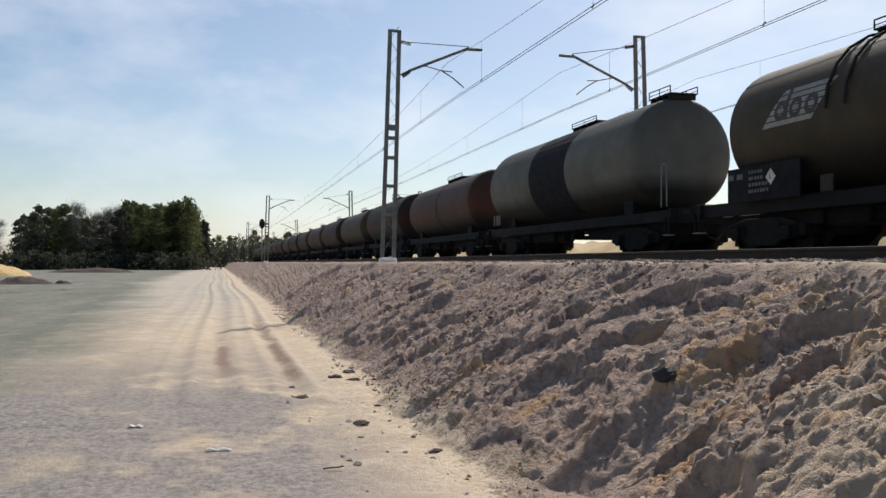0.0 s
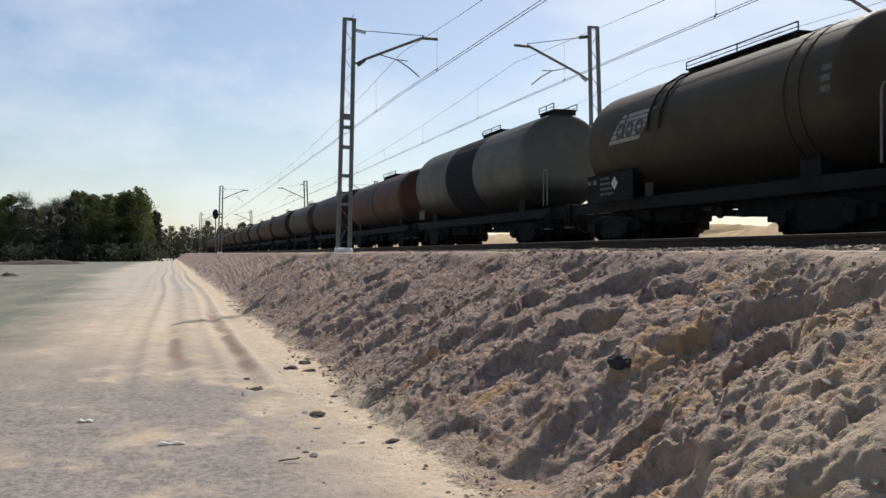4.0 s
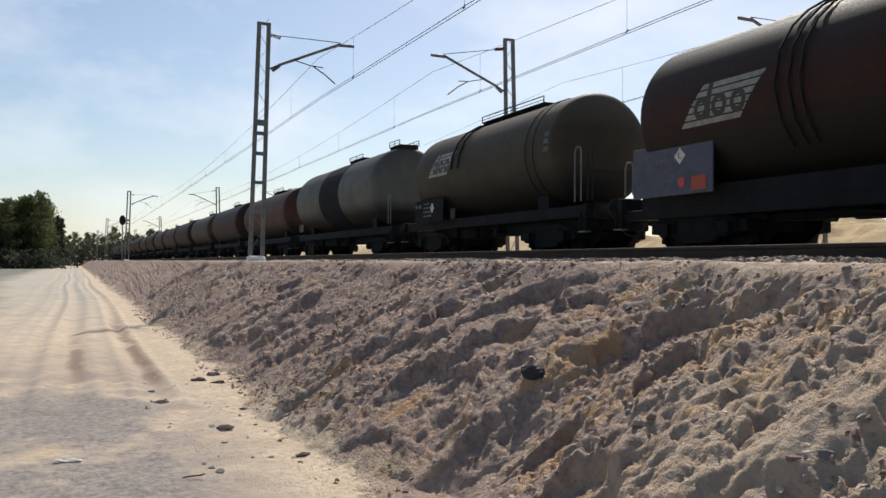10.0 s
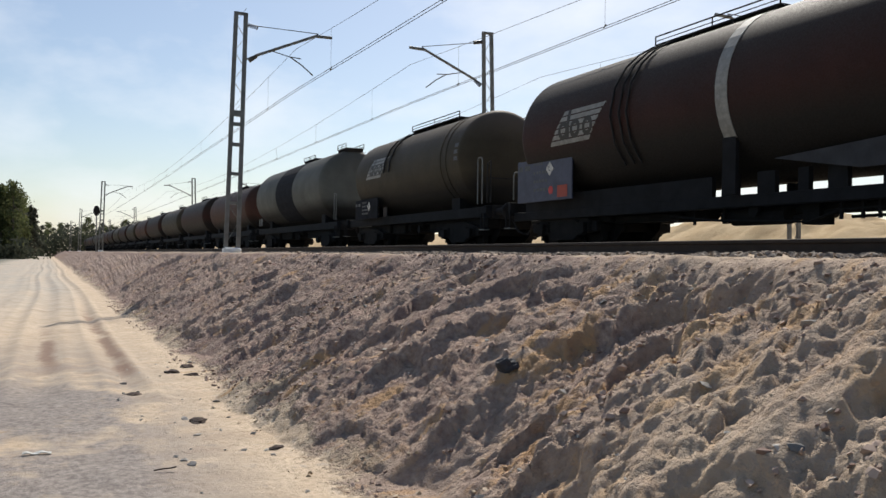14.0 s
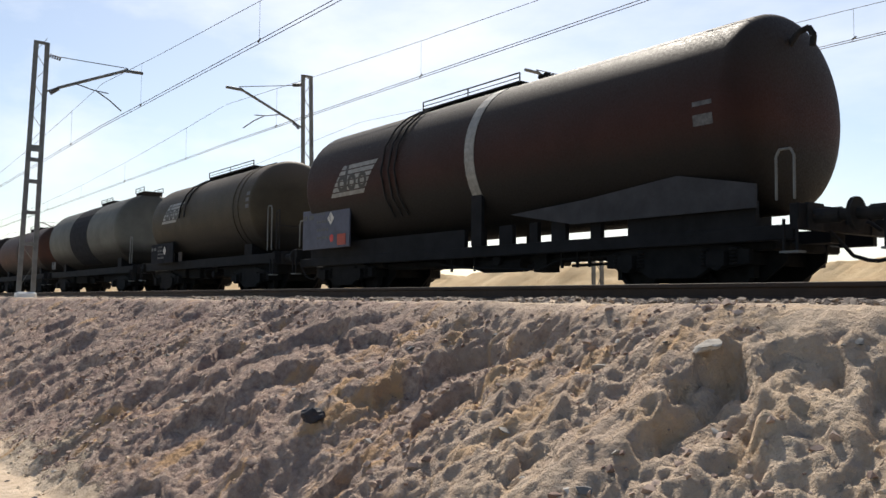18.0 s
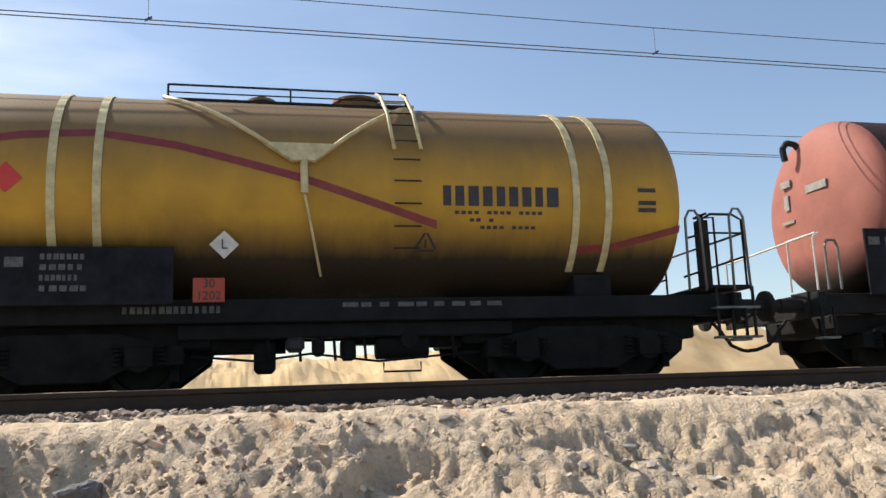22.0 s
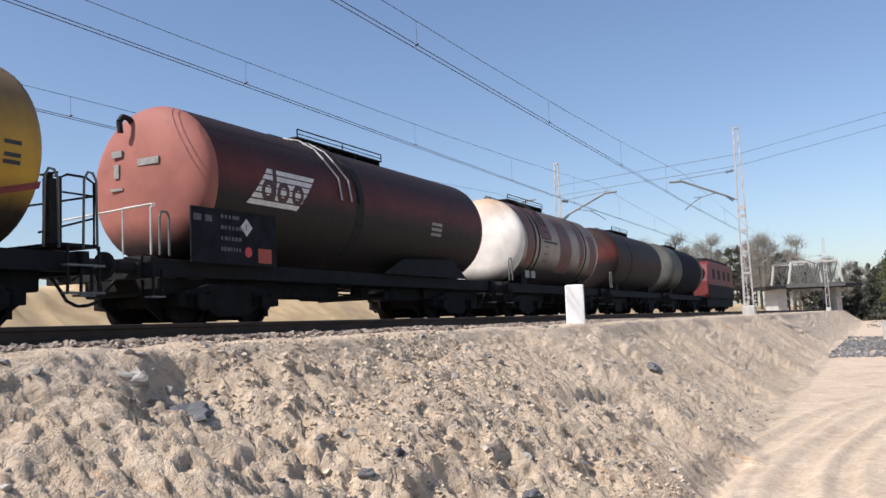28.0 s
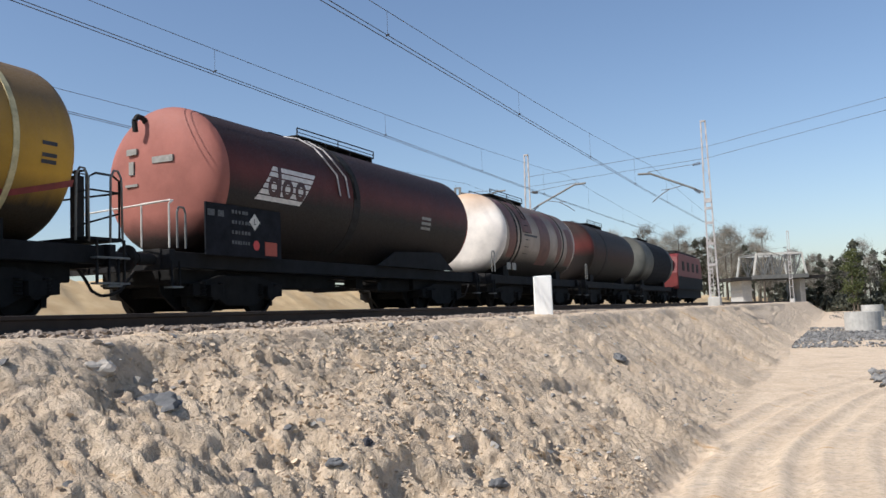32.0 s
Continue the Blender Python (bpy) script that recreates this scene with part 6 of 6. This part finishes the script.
def tree_proto(kind, h, seed, n):
    rng = random.Random(seed)
    t_ = thing("tree", {"pine": "dark green pine at the wood's edge", "birch": "pale green birch in spring leaf", "bare": "bare grey-brown tree before leafing"}[kind], "tree")
    g = Geo().rod((0, 0, -0.3), (0, 0, h * 0.55), h * 0.016, 8, h * 0.010).rod((0, 0, h * 0.55), (0, 0, h * 0.97), h * 0.010, 8, h * 0.002)
    limbs = []
    for i in range(16):
        z = h * rng.uniform(0.25 if kind != "pine" else 0.3, 0.92)
        a = rng.uniform(0, 6.28)
        ln = h * (0.20 if kind == "pine" else 0.22) * (1.15 - z / h) ** 0.7 * rng.uniform(0.7, 1.2)
        tip = (ln * math.cos(a), ln * math.sin(a), z + ln * (0.15 if kind == "pine" else 0.8))
        g.rod((0, 0, z), tip, h * 0.004, 5, h * 0.001)
        limbs.append(((0, 0, z), tip))
    g.make("trunk", M_BARK, t_)
    boughs = [(rng.random() ** 0.9, rng.uniform(0, 6.28), rng.uniform(0.55, 1.3)) for _ in range(64)]
    c = Geo()
    for i in range(n):
        if kind == "bare":
            a, b = rng.choice(limbs)
            p = Vector(a).lerp(Vector(b), rng.uniform(0.25, 1.1)) + Vector((rng.gauss(0, 1), rng.gauss(0, 1), rng.gauss(0, 0.8))) * h * 0.05
            d = Vector((rng.gauss(0, 1), rng.gauss(0, 1), rng.uniform(0.2, 1.6))).normalized() * h * 0.07
            c.rod(p, p + d, h * 0.0016, 3, h * 0.0005)
            continue
        f, a, ln = rng.choice(boughs)
        if kind == "pine":
            z, rad = 0.10 + 0.90 * f, 0.17 * (1.02 - f) ** 0.75 if seed == 1 else 0.17 * math.sin(math.pi * min(1, f * 0.8 + 0.18)) ** 0.6
        else:
            z, rad = 0.14 + 0.86 * f, 0.20 * math.sin(math.pi * min(1, f * 0.85 + 0.12)) ** 0.7
        q_ = ln * rng.random() ** 0.6
        sp_ = 0.016 + 0.010 * (kind != "pine")
        p = Vector((rad * q_ * math.cos(a) + rng.gauss(0, sp_), rad * q_ * math.sin(a) + rng.gauss(0, sp_), z + 0.05 * q_ * (kind != "pine") + rng.gauss(0, sp_ * 0.8))) * h
        s = h * rng.uniform(0.008, 0.018)
        q = Euler((rng.uniform(0, 3), rng.uniform(0, 3), rng.uniform(0, 6))).to_matrix()
        vs = [p + q @ (Vector(v) * s) for v in ((-1.1, -0.4, 0), (0.3, -0.9, 0.3), (1.1, 0.3, 0), (-0.2, 0.9, 0.2))]
        c.add(vs, [(0, 1, 2, 3)])
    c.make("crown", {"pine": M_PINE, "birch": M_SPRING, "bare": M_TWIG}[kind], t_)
    return t_


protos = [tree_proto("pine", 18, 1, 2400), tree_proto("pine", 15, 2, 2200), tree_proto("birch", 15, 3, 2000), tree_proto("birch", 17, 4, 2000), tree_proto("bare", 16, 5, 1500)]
used = set()


def plant(kind, x, y, s=1.0, rot=0.0, group="trees of the wood"):
    src = protos[kind]
    z = float(height(np.array([x]), np.array([y]))[0])
    m_ = pose(x, y, z, 0, 0, rot)
    if kind not in used:
        used.add(kind)
        src.matrix_basis = m_
        ob = src
    else:
        ob = copy_thing(src, m_)
    ob.scale = (s, s, s)
    return tagged(ob, group=group)


rt = random.Random(9)


def belt(n, kinds, az0, az1, d0, d1, s0, s1):
    for k in range(n):
        az, d = radians(az0 + (az1 - az0) * (k + rt.random()) / n), rt.uniform(d0, d1)
        plant(rt.choice(kinds), d * math.cos(az), d * math.sin(az), rt.uniform(s0, s1), rt.uniform(0, 360))


# wood on the field side, far down the lane
belt(44, (1, 1, 2, 4), -168.3, -175.0, 205, 250, 0.70, 0.95)
belt(34, (1, 2, 3, 3), -174.4, -178.6, 205, 245, 0.72, 0.95)
belt(10, (1, 2, 3), -176.6, -178.9, 215, 235, 0.7, 0.95)
belt(5, (1, 4), -162, -167.5, 240, 280, 0.6, 0.9)
belt(2, (1, 0), -179.1, -179.4, 215, 230, 0.62, 0.7)
belt(38, (1, 1, 2), 170.5, 180.8, 320, 380, 0.55, 0.8)


def thicket(n, az0, az1, d0, d1, hi, mat, label):
    """Low tangled undergrowth at a wood's edge, joined into one."""
    c = Geo()
    for k in range(n):
        az, d = radians(az0 + (az1 - az0) * (k + rt.random()) / n), rt.uniform(d0, d1)
        x, y = d * math.cos(az), d * math.sin(az)
        z, tall, wide = float(height(np.array([x]), np.array([y]))[0]), hi * rt.uniform(0.4, 1.0), rt.uniform(1.0, 2.2)
        for _ in range(70):
            f = rt.random()
            p = Vector((x + rt.gauss(0, wide * (1 - 0.6 * f)), y + rt.gauss(0, wide * (1 - 0.6 * f)), z + tall * f))
            q = Euler((rt.uniform(0, 3), rt.uniform(0, 3), rt.uniform(0, 6))).to_matrix()
            sz = rt.uniform(0.15, 0.4)
            c.add([p + q @ (Vector(v) * sz) for v in ((-1.1, -0.4, 0), (0.3, -0.9, 0.3), (1.1, 0.3, 0), (-0.2, 0.9, 0.2))], [(0, 1, 2, 3)])
    return tagged(c.make("undergrowth", mat), label, "undergrowth", kind="stuff")


thicket(110, -166.0, -179.0, 197, 206, 4.5, M_BUSH, "dark undergrowth along the wood's edge")
thicket(130, 172.0, 181.0, 306, 318, 9.5, M_BUSH, "dark scrub where the lane ends")
thicket(60, 3.5, -10.0, 146, 158, 3.2, M_PINE, "grey-green scrub beyond the bridge")
# woods beyond the bridge and along the lane on the other side
belt(16, (1, 4, 1), 1.6, -0.8, 150, 185, 0.42, 0.6)
belt(36, (1, 1, 2, 4), -0.4, -10, 130, 180, 0.52, 0.75)
belt(14, (4, 4, 1), 2.4, 5.0, 240, 300, 0.6, 0.85)
belt(36, (4, 4, 4, 4, 1), 4.0, 14, 215, 265, 0.75, 1.15)
belt(16, (0, 1, 4), -1.0, 8.0, 260, 330, 0.6, 0.9)


# ---- bridge over the line ----
def bridge(x, y, turn_, ln, wd, zb, zt):
    """Truss bridge: its near corner at x, y, running along its own x axis."""
    b_ = thing("truss_bridge", "grey steel truss road bridge on pale concrete piers", "bridge")
    b_.location, b_.rotation_euler = (x, y, 0), (0, 0, radians(turn_))
    n = 6
    for yy in (0.0, wd):
        ch = Geo().box(-0.3, ln + 0.3, yy - 0.15, yy + 0.15, zb, zb + 0.6).make("bottom_chord", M_MAST, b_)
        Geo().box(0.6, ln - 0.6, yy - 0.15, yy + 0.15, zt - 0.3, zt).make("top_chord", M_PALE, ch)
        for i in range(n + 1):
            u = 0.6 + (ln - 1.2) * i / n
            if 0 < i < n:
                Geo().beam((u, yy, zb + 0.6), (u, yy, zt - 0.25), 0.12).make("truss_post", M_MAST, ch)
            if i < n:
                un = 0.6 + (ln - 1.2) * (i + 1) / n
                Geo().beam((u, yy, zb + 0.6 if i % 2 else zt - 0.25), (un, yy, zt - 0.25 if i % 2 else zb + 0.6), 0.16).make("truss_diagonal", M_MAST, ch)
        for ua, ub in ((0.0, 0.6), (ln, ln - 0.6)):
            Geo().beam((ua, yy, zb + 0.6), (ub, yy, zt - 0.1), 0.24).make("end_post", M_PALE, ch)
    for u in (0.6, ln - 0.6):
        Geo().box(u - 0.12, u + 0.12, 0, wd, zt - 0.35, zt - 0.02).make("portal_beam", M_MAST, b_)
    Geo().box(-3.5, ln + 3, 0.1, wd - 0.1, zb - 0.1, zb + 0.35).make("deck", M_STEEL, b_)
    for u0, u1 in ((-1.3, 0.2), (ln - 0.4, ln + 0.4)):
        Geo().box(u0, u1, 1.6, wd - 0.2, -2.3, zb - 0.1).make("pier", M_CONC, b_, bevel=0.05)
        Geo().box(u0 - 0.2, u1 + 0.2, 1.4, wd, 1.75, 2.0).make("pier_ledge", M_CONC, b_)
    return b_


bridge(140, 12.15, -64, 8.2, 7.0, 3.5, 7.5)


# ---- heaps at the field's edge ----
def heap(x, y, rx_, ry_, h_, mat, seed, name, label, category):
    n, m = 40, 40
    gx, gy = np.meshgrid(np.linspace(-1, 1, n), np.linspace(-1, 1, m), indexing="ij")
    rad = np.hypot(gx, gy)
    zz = h_ * np.clip(1 - rad ** 1.6, 0, 1) * (0.75 + 0.35 * fbm(gx * 2.2, gy * 2.2, 4, seed)) + 0.10 * h_ * lumps(gx, gy, 0.22, seed) * (rad < 0.95) - 0.06 * (rad > 0.95)
    vs = [(rx_ * a, ry_ * c, d) for a, c, d in zip(gx.ravel(), gy.ravel(), zz.ravel())]
    fs = [(i * m + j, (i + 1) * m + j, (i + 1) * m + j + 1, i * m + j + 1) for i in range(n - 1) for j in range(m - 1) if rad[i, j] < 1.0]
    ob = link(name, vs, fs, mat, smooth=True)
    ob.location = (x, y, float(height(np.array([x]), np.array([y]))[0]) - 0.05)
    return tagged(ob, label, category)


heap(-115, -27.5, 4.0, 5.5, 1.7, M_GROUND_HEAP, 3, "sand_heap", "heap of fresh yellow sand on the field", "sand heap")
heap(-72, -14.8, 1.6, 2.6, 0.7, M_EARTH, 5, "earth_heap", "low heap of dark earth and rubble", "earth heap")
heap(-72.5, -11.8, 0.7, 0.8, 0.35, M_EARTH, 6, "earth_heap", "small heap of dark earth on the field", "earth heap")
heap(-150, -20.0, 3.0, 7.0, 1.1, M_EARTH, 8, "earth_heap", "long dark mound before the wood", "earth heap")


# ---- movement ----
def gone(t):
    """The train's shift at t, gliding through TRAIN."""
    ts, ss = [r[0] for r in TRAIN], [r[1] for r in TRAIN]
    return float(np.interp(t, ts, ss))


def motions():
    times_ = [r[0] for r in TRAIN]
    fine = []
    for a, b in zip(times_, times_[1:]):
        n = max(1, math.ceil(abs(gone(b) - gone(a)) / 0.6))
        fine += [a + (b - a) * i / n for i in range(n)]
    fine.append(times_[-1])
    for ob, x in WAGONS:
        walk(ob, [(t, pose(x + gone(t), DT, 0)) for t in times_])
        if abs(x) > 62:
            continue
        for part_ in ob.children:
            if part_.name.startswith("wheelset"):
                px = part_.location.x
                walk(part_, [(t, pose(px, 0, 0.46, 0, math.degrees(gone(t) / 0.46), 0)) for t in fine])


motions()
